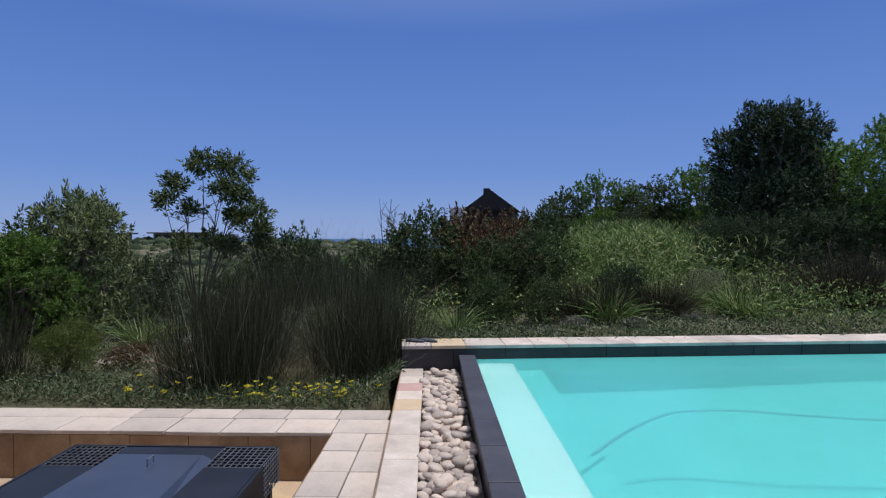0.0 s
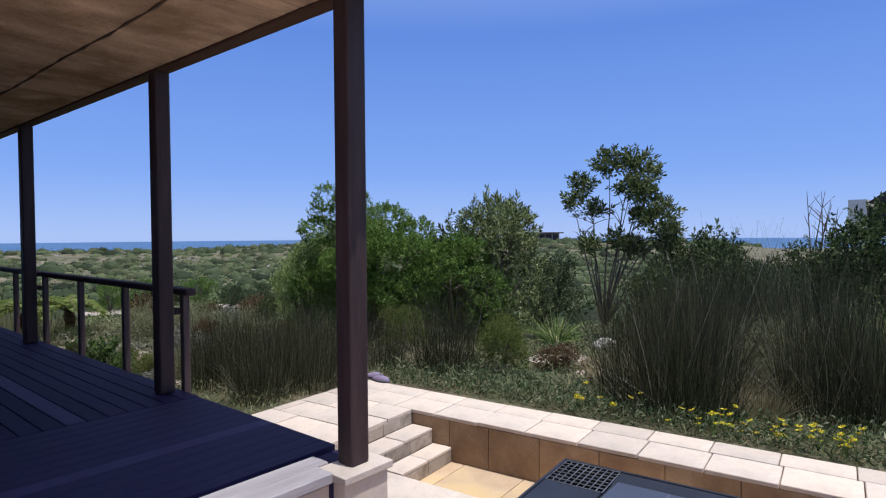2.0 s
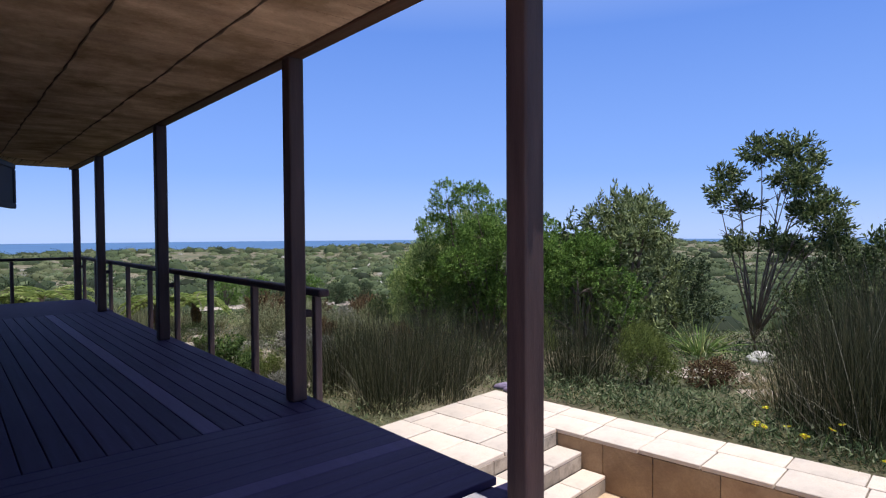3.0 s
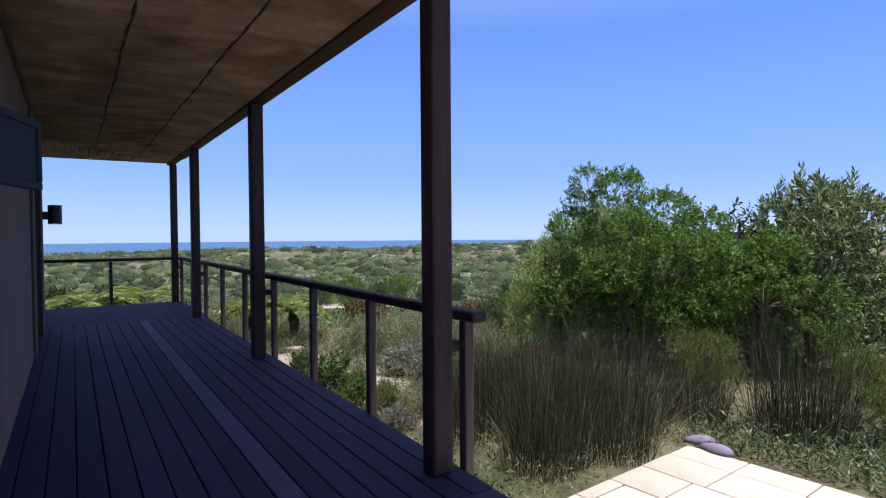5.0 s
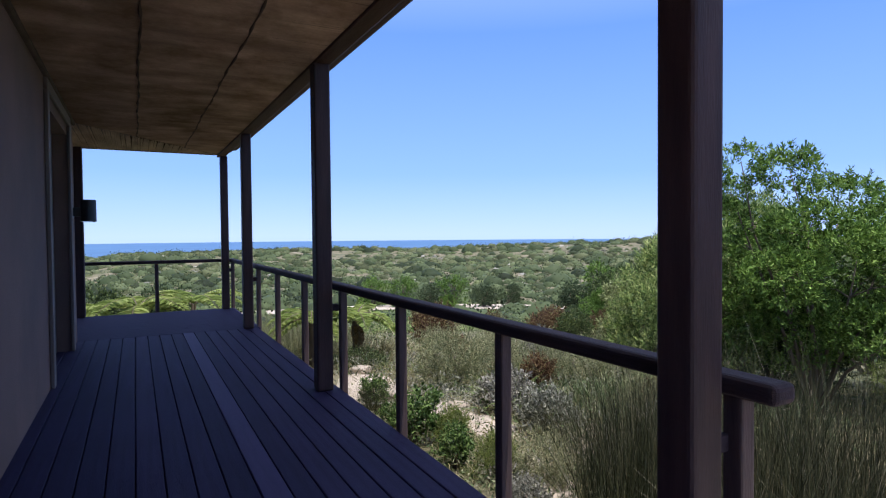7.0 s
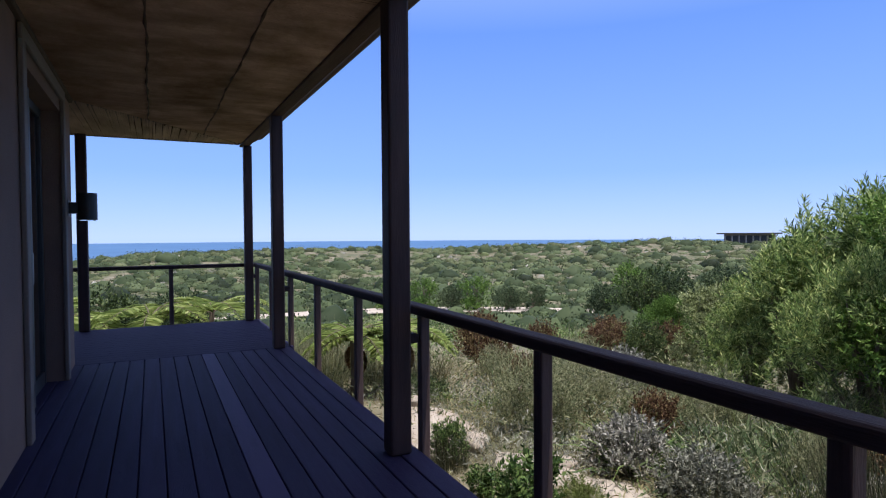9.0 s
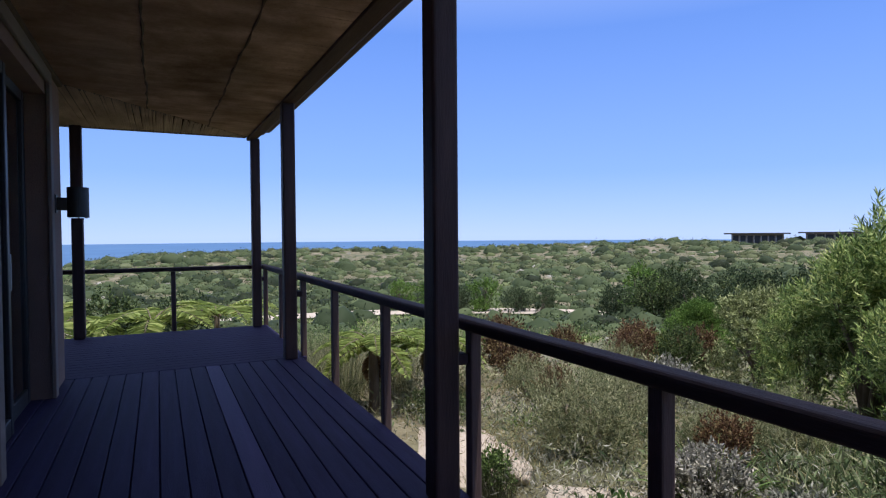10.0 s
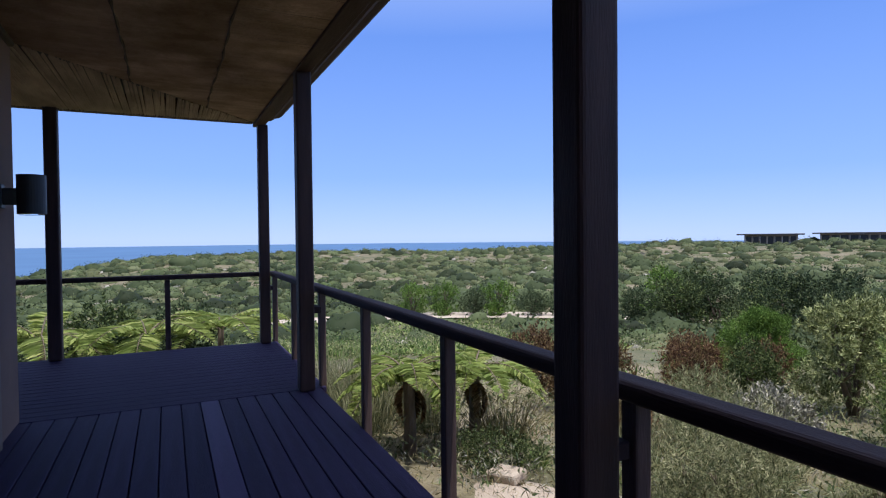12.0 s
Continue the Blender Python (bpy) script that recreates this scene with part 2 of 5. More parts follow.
M["flower_eye"] = surface("orange_flower_eye", (0.5, 0.2, 0.02), (0.6, 0.28, 0.03), 30, 0.8, 0.1)


def ground_material():
    m = bpy.data.materials.new("sandy_ground_with_litter")
    m.use_nodes = True
    nt = m.node_tree
    b = nt.nodes["Principled BSDF"]
    a = ramp(nt, noise_tex(nt, 0.35, 6), [(0.38, (0.085, 0.095, 0.04)), (0.54, (0.165, 0.145, 0.085)), (0.78, (0.31, 0.265, 0.19))])
    c = ramp(nt, noise_tex(nt, 5, 5), [(0.3, (0.55, 0.5, 0.45)), (0.7, (1, 1, 1))])
    col = mix(nt, a, c, 0.8, "MULTIPLY")
    nt.links.new(col, b.inputs["Base Color"])
    b.inputs["Roughness"].default_value = 0.95
    bp = nt.nodes.new("ShaderNodeBump")
    bp.inputs["Strength"].default_value, bp.inputs["Distance"].default_value = 0.6, 0.04
    nt.links.new(noise_tex(nt, 14, 5), bp.inputs["Height"])
    nt.links.new(bp.outputs[0], b.inputs["Normal"])
    return m


M["ground"] = ground_material()


def clear_material(name, colour, rough, ior, bump, scale):
    m = bpy.data.materials.new(name)
    m.use_nodes = True
    nt = m.node_tree
    b = nt.nodes["Principled BSDF"]
    b.inputs["Base Color"].default_value = (*colour, 1)
    b.inputs["Roughness"].default_value, b.inputs["IOR"].default_value = rough, ior
    b.inputs["Transmission Weight"].default_value = 1.0
    if bump:
        bp = nt.nodes.new("ShaderNodeBump")
        bp.inputs["Strength"].default_value, bp.inputs["Distance"].default_value = bump, 0.02
        nt.links.new(noise_tex(nt, scale, 2), bp.inputs["Height"])
        nt.links.new(bp.outputs[0], b.inputs["Normal"])
    return m


M["water"] = clear_material("clear_pool_water", (0.86, 0.98, 0.97), 0.10, 1.33, 0.10, 2.2)
def cloud(m, colour, share):
    """Fine chalk in the water scatters part of the light back."""
    nt = m.node_tree
    d = nt.nodes.new("ShaderNodeBsdfDiffuse")
    nt.links.new(ramp(nt, noise_tex(nt, 0.6, 3), [(0.3, tuple(0.93 * c for c in colour)), (0.7, colour)]), d.inputs[0])
    ms = nt.nodes.new("ShaderNodeMixShader")
    ms.inputs[0].default_value = share
    nt.links.new(nt.nodes["Principled BSDF"].outputs[0], ms.inputs[1])
    nt.links.new(d.outputs[0], ms.inputs[2])
    nt.links.new(ms.outputs[0], nt.nodes["Material Output"].inputs[0])


cloud(M["water"], (0.17, 0.63, 0.58), 0.50)
M["glass"] = clear_material("window_glass", (0.9, 0.93, 0.95), 0.0, 1.45, 0, 1)


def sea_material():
    m = bpy.data.materials.new("haze_lightened_sea")
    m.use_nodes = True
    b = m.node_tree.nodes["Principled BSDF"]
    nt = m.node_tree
    # base blue lightened all over, in place of haze across the distance
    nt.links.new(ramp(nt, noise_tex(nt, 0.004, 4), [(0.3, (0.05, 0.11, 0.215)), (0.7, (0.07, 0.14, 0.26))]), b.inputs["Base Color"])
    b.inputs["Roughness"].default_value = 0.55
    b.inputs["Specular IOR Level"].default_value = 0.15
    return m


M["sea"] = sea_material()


# ---- mesh helpers ----
def mesh_np(name, verts, faces, material):
    """A mesh from arrays of corners and of faces that all have as many corners."""
    verts, faces = np.asarray(verts, np.float32), np.asarray(faces, np.int32)
    me = bpy.data.meshes.new(name)
    n, k = faces.shape
    me.vertices.add(len(verts))
    me.vertices.foreach_set("co", verts.ravel())
    me.loops.add(n * k)
    me.loops.foreach_set("vertex_index", faces.ravel())
    me.polygons.add(n)
    me.polygons.foreach_set("loop_start", np.arange(n, dtype=np.int32) * k)
    me.update(calc_edges=True)
    me.materials.append(material)
    return me


def bm_mesh(name, bm, material, smooth=False):
    me = bpy.data.meshes.new(name)
    bmesh.ops.recalc_face_normals(bm, faces=bm.faces)
    bm.to_mesh(me)
    bm.free()
    if smooth:
        me.polygons.foreach_set("use_smooth", [True] * len(me.polygons))
    me.materials.append(material)
    return me


def part(name, bm, material, parent, label="", at=None, smooth=False):
    me = bm if isinstance(bm, bpy.types.Mesh) else bm_mesh(name, bm, material, smooth)
    ob = new(name, me)
    ob.parent = parent
    if at is not None:
        ob.matrix_basis = at
    if label:
        ob["label"] = label
    return ob


def thing(name, label, category, at=None, group="", kind=""):
    ob = new(name)
    ob.empty_display_size = 0.1
    if at is not None:
        ob.matrix_basis = at
    return tagged(ob, label, category, group, kind)


def add_box(bm, x0, x1, y0, y1, z0, z1, bevel=0.0, seg=1):
    r = bmesh.ops.create_cube(bm, size=1.0)
    vs = r["verts"]
    for v in vs:
        v.co = Vector((x0 + (v.co.x + 0.5) * (x1 - x0), y0 + (v.co.y + 0.5) * (y1 - y0), z0 + (v.co.z + 0.5) * (z1 - z0)))
    if bevel:
        es = list({e for v in vs for e in v.link_edges})
        bmesh.ops.bevel(bm, geom=es, offset=bevel, segments=seg, affect="EDGES", profile=0.5)
    return bm


def box(x0, x1, y0, y1, z0, z1, bevel=0.0, seg=1):
    return add_box(bmesh.new(), x0, x1, y0, y1, z0, z1, bevel, seg)


def add_tube(bm, points, radii, sides=8):
    """A tapered tube along a line of points, closed at both ends."""
    rings = []
    pts = [Vector(p) for p in points]
    for i, p in enumerate(pts):
        d = (pts[min(i + 1, len(pts) - 1)] - pts[max(i - 1, 0)]).normalized()
        a = d.cross(Vector((0, 0, 1)) if abs(d.z) < 0.9 else Vector((1, 0, 0))).normalized()
        b = d.cross(a)
        r = radii[i] if hasattr(radii, "__len__") else radii
        rings.append([bm.verts.new(p + a * (r * math.cos(k * math.tau / sides)) + b * (r * math.sin(k * math.tau / sides))) for k in range(sides)])
    for r0, r1 in zip(rings, rings[1:]):
        for k in range(sides):
            bm.faces.new((r0[k], r0[(k + 1) % sides], r1[(k + 1) % sides], r1[k]))
    bm.faces.new(rings[0][::-1])
    bm.faces.new(rings[-1])
    return bm


def structure(name, bm, material, label="", category="", at=None, smooth=False):
    ob = part(name, bm, material, None, "", at, smooth)
    return tagged(ob, label, category, "", "structure")


# ---- the lie of the land ----
def smooth(a, b, x):
    t = np.clip((x - a) / (b - a), 0, 1)
    return t * t * (3 - 2 * t)


def land(x, y):
    """Height of the ground: a dip to the west that rises to a low ridge, a slope that climbs to the north-east."""
    x, y = np.asarray(x, float), np.asarray(y, float)
    dx, dy = x + 9.0, y - 2.0
    d = np.hypot(dx, dy)
    west = np.interp(d, [0, 3.5, 9, 24, 40, 80, 160, 260, 600, 5000], [-0.45, -0.5, -1.1, -3.2, -4.3, -4.8, -3.4, -6.5, -70, -90])
    south = np.degrees(np.arctan2(-dy, -dx))
    west = west - np.clip((d - 60) / 100, 0, 1.5) * np.clip(south - 1, 0, 40) * 0.42
    west = west + np.clip((d - 50) / 80, 0, 1) * (0.7 * np.sin(x * 0.045 + 1) * np.cos(y * 0.06) + 0.35 * np.sin(x * 0.13 + y * 0.09))
    west = west + 3.2 * np.exp(-((x + 132) ** 2 + (y - 190) ** 2) / 80 ** 2)
    near = -0.42 + 0.4 * smooth(-1.7, -0.9, x) * smooth(5.2, 5.9, y)
    d2 = np.hypot(x + 3, y - 5)
    north = np.interp(y, [-20, 5, 9, 30, 60, 120, 300, 700, 5000], [-0.4, -0.2, 0.0, 1.8, 1.6, 0.6, -5, -70, -90])
    s = smooth(-14, 3, x - 0.05 * (y - 8)) * smooth(4, 9, y)
    h = west * (1 - s) + north * s
    k = smooth(3.0, 8.0, np.maximum(np.maximum(-7.5 - x, x - 6), np.maximum(y - 6.0, -4 - y)) + 3.0)
    h = near * (1 - k) + h * k
    pit = (x > -5.75) & (x < -1.25) & (y > -2) & (y < 4.72 + 0.1 * (x + 5.18))
    pool = (x > -1.3) & (x < 7.5) & (y > -3) & (y < 6.82 + 0.2 * (x + 1.3))
    return np.where(pit | pool, -2.3, h)


def axis_steps(lo, hi, step, far):
    mid = list(np.arange(lo, hi, step))
    out, s = [], step
    v = hi
    while v < far:
        out.append(v)
        s *= 1.16
        v += s
    out.append(far)
    left, s, v = [], step, lo
    while v > -far:
        s *= 1.16
        v -= s
        left.append(max(v, -far))
    return np.array(left[::-1] + mid + out)


gx, gy = axis_steps(-24, 10, 0.3, 4700), axis_steps(-3, 22, 0.3, 4700)
X, Y = np.meshgrid(gx, gy)
Z = land(X, Y) + np.where(np.hypot(X + 6, Y - 4) < 60, 0.03 * np.sin(X * 2.1 + Y) * np.cos(Y * 1.7 - X * 0.6), 0)
idx = np.arange(X.size).reshape(X.shape)
quads = np.stack([idx[:-1, :-1], idx[:-1, 1:], idx[1:, 1:], idx[1:, :-1]], -1).reshape(-1, 4)
ground = structure("ground", mesh_np("ground", np.stack([X, Y, Z], -1).reshape(-1, 3), quads, M["ground"]), None,
                   "sandy ground with dry litter under coastal scrub", "ground")
ground.data.polygons.foreach_set("use_smooth", [True] * len(ground.data.polygons))
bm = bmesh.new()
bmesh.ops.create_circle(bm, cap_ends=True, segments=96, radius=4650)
structure("water_sea", bm, M["sea"], "calm blue sea on the horizon, lightened for haze", "sea", pose(0, 0, -46))

# ---- veranda: deck, posts, rail, ceiling ----
EAVE_Z, WALL_Y, END_X, DECK_Y = 2.705, 0.42, -16.3, 2.60
POSTS = [(-3.87, 2.47), (-6.283, 2.467), (-9.955, 2.468), (-13.68, 2.47), (-16.2, 2.50), (-16.2, 0.29), (-16.2, -3.2)]
deck_base = structure("floor_deck", box(-16.25, -3.84, -4.5, 2.57, -0.30, -0.05), M["deck_cross"], "weathered timber veranda deck, its colour tinted blue for the shade", "deck")
structure("floor_terrace", box(-3.82, 5.0, -4.5, 1.45, -0.9, 0.0, 0.01), M["paver"], "cream stone terrace beside the house", "terrace")


def board_mesh(name, length, width, material, along="x"):
    return bm_mesh(name, box(0, length, 0, width, -0.045, 0, 0.004) if along == "x" else box(0, width, 0, length, -0.045, 0, 0.004), material)


wide, gap = 0.1335, 0.0065
EAST_X = -5.955
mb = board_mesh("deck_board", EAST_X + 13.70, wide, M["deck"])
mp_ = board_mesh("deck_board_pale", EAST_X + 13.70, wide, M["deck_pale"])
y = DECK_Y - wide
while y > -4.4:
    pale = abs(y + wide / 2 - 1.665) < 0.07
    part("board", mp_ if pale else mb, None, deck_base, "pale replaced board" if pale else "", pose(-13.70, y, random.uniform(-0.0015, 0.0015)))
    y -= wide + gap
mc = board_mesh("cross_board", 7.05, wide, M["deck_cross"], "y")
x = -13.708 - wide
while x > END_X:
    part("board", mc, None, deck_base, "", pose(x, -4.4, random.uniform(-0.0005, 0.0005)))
    x -= wide + 0.002
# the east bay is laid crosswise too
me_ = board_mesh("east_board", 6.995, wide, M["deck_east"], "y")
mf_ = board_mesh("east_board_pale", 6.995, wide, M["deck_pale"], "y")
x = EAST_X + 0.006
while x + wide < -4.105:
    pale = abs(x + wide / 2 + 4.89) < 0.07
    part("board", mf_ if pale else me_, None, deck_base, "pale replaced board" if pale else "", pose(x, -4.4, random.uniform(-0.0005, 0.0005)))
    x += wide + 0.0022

for i, (x, y) in enumerate(POSTS):
    p = thing("veranda_post", "dark brown stained square timber post holding the veranda roof", "post", pose(x, y, 0), "veranda posts")
    w = (0.068, 0.065, 0.068, 0.066, 0.062, 0.066, 0.066)[i]
    part("shaft", box(-w, w, -w, w, 0.0, EAVE_Z + (0.045 if i > 4 else 0.01), 0.018, 3), M["post"], p)

RAIL_Y, RAIL_Z = 2.625, 0.89
rail = thing("veranda_railing", "weathered dark brown timber railing with widely spaced uprights", "railing", pose(0, 0, 0))
part("handrail", box(END_X - 0.06, -6.10, RAIL_Y - 0.05, RAIL_Y + 0.05, RAIL_Z - 0.062, RAIL_Z, 0.02, 3), M["rail"], rail)
part("handrail", box(END_X - 0.05, END_X + 0.05, -4.4, RAIL_Y - 0.055, RAIL_Z - 0.058, RAIL_Z - 0.002, 0.016, 2), M["rail"], rail)
ub = bm_mesh("upright", box(-0.032, 0.032, -0.03, 0.03, -0.42, RAIL_Z - 0.062, 0.008, 2), M["baluster"])
for x in (-6.25, -7.49, -8.71, -9.95 + 0.01, -11.21, -12.52, -13.79, -15.05, -16.30):
    part("upright", ub, None, rail, "", pose(x, RAIL_Y + 0.012, 0))
for y in (1.40, -0.9, -2.2):
    part("upright", ub, None, rail, "", pose(END_X - 0.03, y, 0))
for x, y in POSTS[1:5]:
    part("bracket", box(x - 0.16 if x < -10 else x - 0.05, x + 0.03, y + 0.06, RAIL_Y - 0.022, 0.66, 0.715, 0.006), M["rail"], rail)

structure("beam_eave", box(END_X - 0.05, -3.40, 2.405, 2.535, EAVE_Z, 2.965, 0.008), M["beam"], "dark stained timber eave beam", "beam")
structure("beam_end", box(END_X - 0.05, END_X + 0.08, -4.5, 2.40, EAVE_Z + 0.035, 2.965, 0.008), M["beam"], "dark stained timber end beam", "beam")
structure("roof", box(END_X - 0.25, -3.37, -5.5, 2.76, 2.97, 3.05, 0.01), M["roof"], "dark veranda roof sheet", "roof")
# gutter: a stepped trough with rolled lip, open at the top
bm = bmesh.new()
prof = [(2.545, 2.955), (2.545, 2.835), (2.565, 2.815), (2.64, 2.81), (2.675, 2.83), (2.69, 2.848), (2.745, 2.856), (2.778, 2.878), (2.782, 2.955), (2.792, 2.96), (2.797, 2.95)]
inner = [(p[0] + (0.006 if k < 4 else -0.006), p[1] + 0.006) for k, p in enumerate(prof)]
for line in (prof, inner):
    a = [bm.verts.new((END_X - 0.12, *p)) for p in line]
    b = [bm.verts.new((-3.40, *p)) for p in line]
    for k in range(len(line) - 1):
        bm.faces.new((a[k], a[k + 1], b[k + 1], b[k]))
for x in (END_X - 0.12, -3.40):
    bm.faces.new([bm.verts.new((x, *p)) for p in prof])
structure("gutter", bm, M["beam"], "dark brown stepped gutter along the eave", "gutter")


def ceiling_height(x, y):
    """Almost level, a little higher towards the end beam."""
    return 2.728 + 0.022 * np.clip((-13.7 - x) / 2.6, 0, 1) + 0 * y


def reed_panel(pieces):
    """Reeds as low ridges, one beside another. pieces: ends of each reed and its breadth."""
    vs, fs = [], []
    for a, b, w, drop in pieces:
        a, b = np.array(a), np.array(b)
        d = (b - a) / np.linalg.norm(b - a)
        s = np.array([-d[1], d[0], 0]) * w / 2
        n = len(vs)
        low = np.array([0, 0, -drop])
        vs += [a - s, a + low, a + s, b - s, b + low, b + s]
        fs += [(n, n + 1, n + 4, n + 3), (n + 1, n + 2, n + 5, n + 4)]
    return np.array(vs), np.array(fs)


rng = np.random.default_rng(4)
pieces, ends = [], []
x = -3.44
while x > END_X + 0.02:
    y_in = WALL_Y - 0.02 if x > -13.7 else 2.42 - (x - END_X - 0.05) * 0.8
    w = rng.uniform(0.010, 0.017)
    if y_in < 2.38:
        yb = 2.43
        pieces.append(((x, y_in, ceiling_height(x, y_in) + rng.uniform(-0.002, 0.002)), (x + rng.uniform(-0.006, 0.006), yb, ceiling_height(x, yb) + rng.uniform(-0.002, 0.002)), w * 1.15, w * 0.45))
    x -= w
y = 2.41
while y > -4.4:
    x_in = END_X + 0.05 + (2.42 - y) / 0.8 if y > WALL_Y else -13.68
    w = rng.uniform(0.016, 0.030)
    ends.append(((END_X + 0.07, y, ceiling_height(END_X + 0.07, y)), (x_in, y + rng.uniform(-0.012, 0.012), ceiling_height(x_in, min(y, 2.4)) + rng.uniform(-0.004, 0.004)), w * 1.1, w * rng.uniform(0.5, 0.95)))
    y -= w
ceiling = structure("ceiling", mesh_np("ceiling", *reed_panel(pieces), M["reed"]), None, "brown reed mat ceiling under the veranda roof", "ceiling")
structure("ceiling_end", mesh_np("ceiling_end", *reed_panel(ends), M["reed_end"]), None, "brown reed mat ceiling at the hipped end", "ceiling")
for y in (1.14, 1.82):
    bm = bmesh.new()
    pts = [(xx, y + 0.006 * math.sin(xx * 3.1) + 0.004 * math.sin(xx * 11), ceiling_height(xx, y) - 0.010) for xx in np.arange(-3.5, -15.6 if y > 1.5 else -14.7, -0.15)]
    add_tube(bm, pts, [0.0085 + 0.005 * math.sin(k * 2.3) for k in range(len(pts))], 6)
    structure("trim_ceiling_seam", bm, M["seam"], "dark cord seam between reed mats", "seam")
bm = bmesh.new()
add_box(bm, -13.7, -4.4, WALL_Y - 0.01, WALL_Y + 0.035, 2.675, 2.722, 0.008)
structure("trim_wall_head", bm, M["seam"], "dark timber strip where ceiling meets wall", "trim")

# ---- house ----
DX0, DX1, DH = -13.02, -11.22, 2.46
structure("wall_north", box(DX1, -4.4, 0.18, WALL_Y, -0.4, 2.95), M["wall"], "rough taupe plaster house wall", "wall")
structure("wall_pier", box(-13.75, DX0, 0.18, WALL_Y, -0.4, 2.95), M["wall"], "rough taupe plaster pier at the house corner", "wall")
structure("wall_over_door", box(DX0, DX1, 0.18, WALL_Y, DH, 2.95), M["wall"], "taupe plaster above the glazed door", "wall")
structure("wall_west", box(-13.75, -13.51, -5.5, 0.178, -0.4, 2.95), M["wall"], "taupe plaster house wall", "wall")
structure("wall_east", box(-4.64, -4.4, -5.5, 0.178, -0.4, 2.95), M["wall"], "taupe plaster house wall", "wall")
structure("wall_south", box(-13.5, -4.65, -5.5, -5.26, -0.4, 2.95), M["wall"], "taupe plaster house wall", "wall")
structure("floor_inside", box(-13.5, -4.65, -5.25, 0.17, -0.2, 0.0), M["pit_floor"], "stone floor inside the house", "floor")
door = thing("door_1", "closed glazed sliding door in a dark frame, unlit room behind", "door", pose(0, 0, 0), kind="structure")
for x0, x1 in ((DX0 - 0.10, DX0 + 0.02), (DX1 - 0.02, DX1 + 0.10)):
    part("casing", box(x0, x1, WALL_Y + 0.002, WALL_Y + 0.035, 0.0, DH + 0.10, 0.008, 2), M["casing"], door, "taupe painted casing")
part("casing", box(DX0 - 0.10, DX1 + 0.10, WALL_Y + 0.003, WALL_Y + 0.034, DH + 0.102, DH + 0.2, 0.008, 2), M["casing"], door, "taupe painted casing")
for k in range(2):
    a = DX0 + 0.03 + k * 0.87
    leaf = part("door_leaf", box(a, a + 0.07, 0.235 + 0.05 * k, 0.28 + 0.05 * k, 0.0, DH, 0.005), M["dark_metal"], door)
    part("stile", box(a + 0.80, a + 0.87, 0.235 + 0.05 * k, 0.28 + 0.05 * k, 0.0, DH, 0.005), M["dark_metal"], leaf)
    part("rail", box(a + 0.07, a + 0.80, 0.237 + 0.05 * k, 0.278 + 0.05 * k, 0.0, 0.12, 0.005), M["dark_metal"], leaf)
    part("rail", box(a + 0.07, a + 0.80, 0.237 + 0.05 * k, 0.278 + 0.05 * k, DH - 0.08, DH, 0.005), M["dark_metal"], leaf)
    part("pane", box(a + 0.07, a + 0.80, 0.255 + 0.05 * k, 0.261 + 0.05 * k, 0.12, DH - 0.08), M["glass"], leaf)
part("handle", box(DX0 + 0.83, DX0 + 0.86, 0.29, 0.325, 0.95, 1.20, 0.006, 2), M["grid"], door, "steel pull handle")

lamp = thing("wall_lamp", "black cylindrical outdoor wall lamp, unlit, on the plaster pier", "lamp", pose(-13.36, WALL_Y, 1.60))
part("back_plate", box(-0.055, 0.055, 0.0, 0.02, -0.08, 0.08, 0.006), M["dark_metal"], lamp)
part("arm", box(-0.03, 0.03, 0.018, 0.10, -0.055, 0.055, 0.006), M["dark_metal"], lamp)
bm = bmesh.new()
add_tube(bm, [(0, 0.175, -0.115), (0, 0.175, 0.145)], 0.084, 32)
part("housing", bm, M["dark_metal"], lamp, smooth=False)
bm = bmesh.new()
add_tube(bm, [(0, 0.175, -0.123), (0, 0.175, -0.116)], 0.072, 24)
part("lens", bm, M["glass"], lamp)

# a small sash that stands open, hinged at the wall
sash = thing("window_sash", "dark navy window sash standing open from the house wall", "window", pose(-5.70, WALL_Y + 0.012, 1.495, 0, 0, 162.2))
part("panel", box(0.03, 0.77, -0.006, 0.006, 0.03, 0.245), M["navy_box"], sash)
for x0, x1, z0, z1 in ((0.0, 0.8, 0.0, 0.032), (0.0, 0.8, 0.243, 0.275), (0.0, 0.032, 0.033, 0.242), (0.768, 0.8, 0.033, 0.242)):
    part("frame", box(x0, x1, -0.016, 0.016, z0, z1, 0.004), M["navy_box"], sash)
for z in (0.04, 0.20):
    part("hinge", box(-0.03, 0.02, -0.012, 0.020, z, z + 0.04, 0.004), M["dark_metal"], sash)

# ---- stone pillar and deck edge ----
pil = thing("stone_pillar", "cream sandstone pillar with a flat cap under the veranda post", "pillar", pose(-3.84, 2.46, 0))
part("shaft", box(-0.10, 0.10, -0.165, 0.165, -0.85, -0.042, 0.006), M["paver"], pil)
part("cap", box(-0.125, 0.125, -0.185, 0.185, -0.04, 0.004, 0.006, 2), M["paver"], pil, "pale stone cap")
wall_e = structure("wall_deck_edge", box(-3.97, -3.86, 1.40, 2.27, -0.85, -0.06), M["grout"], "cream stone faced edge below the deck", "wall")
for k in range(2):
    part("panel", box(-3.858, -3.838, 1.42 + k * 0.425, 1.837 + k * 0.425, -0.85, -0.055, 0.003), M["paver"], wall_e)
# edge boards far paler than the deck; the corner piece keeps the deck colour
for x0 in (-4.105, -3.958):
    part("edge_board", box(x0, x0 + 0.141, -4.4, 2.275 if x0 > -4 else 2.36, -0.046, 0.016, 0.006), M["edge"], wall_e, "pale weathered grey edge board")
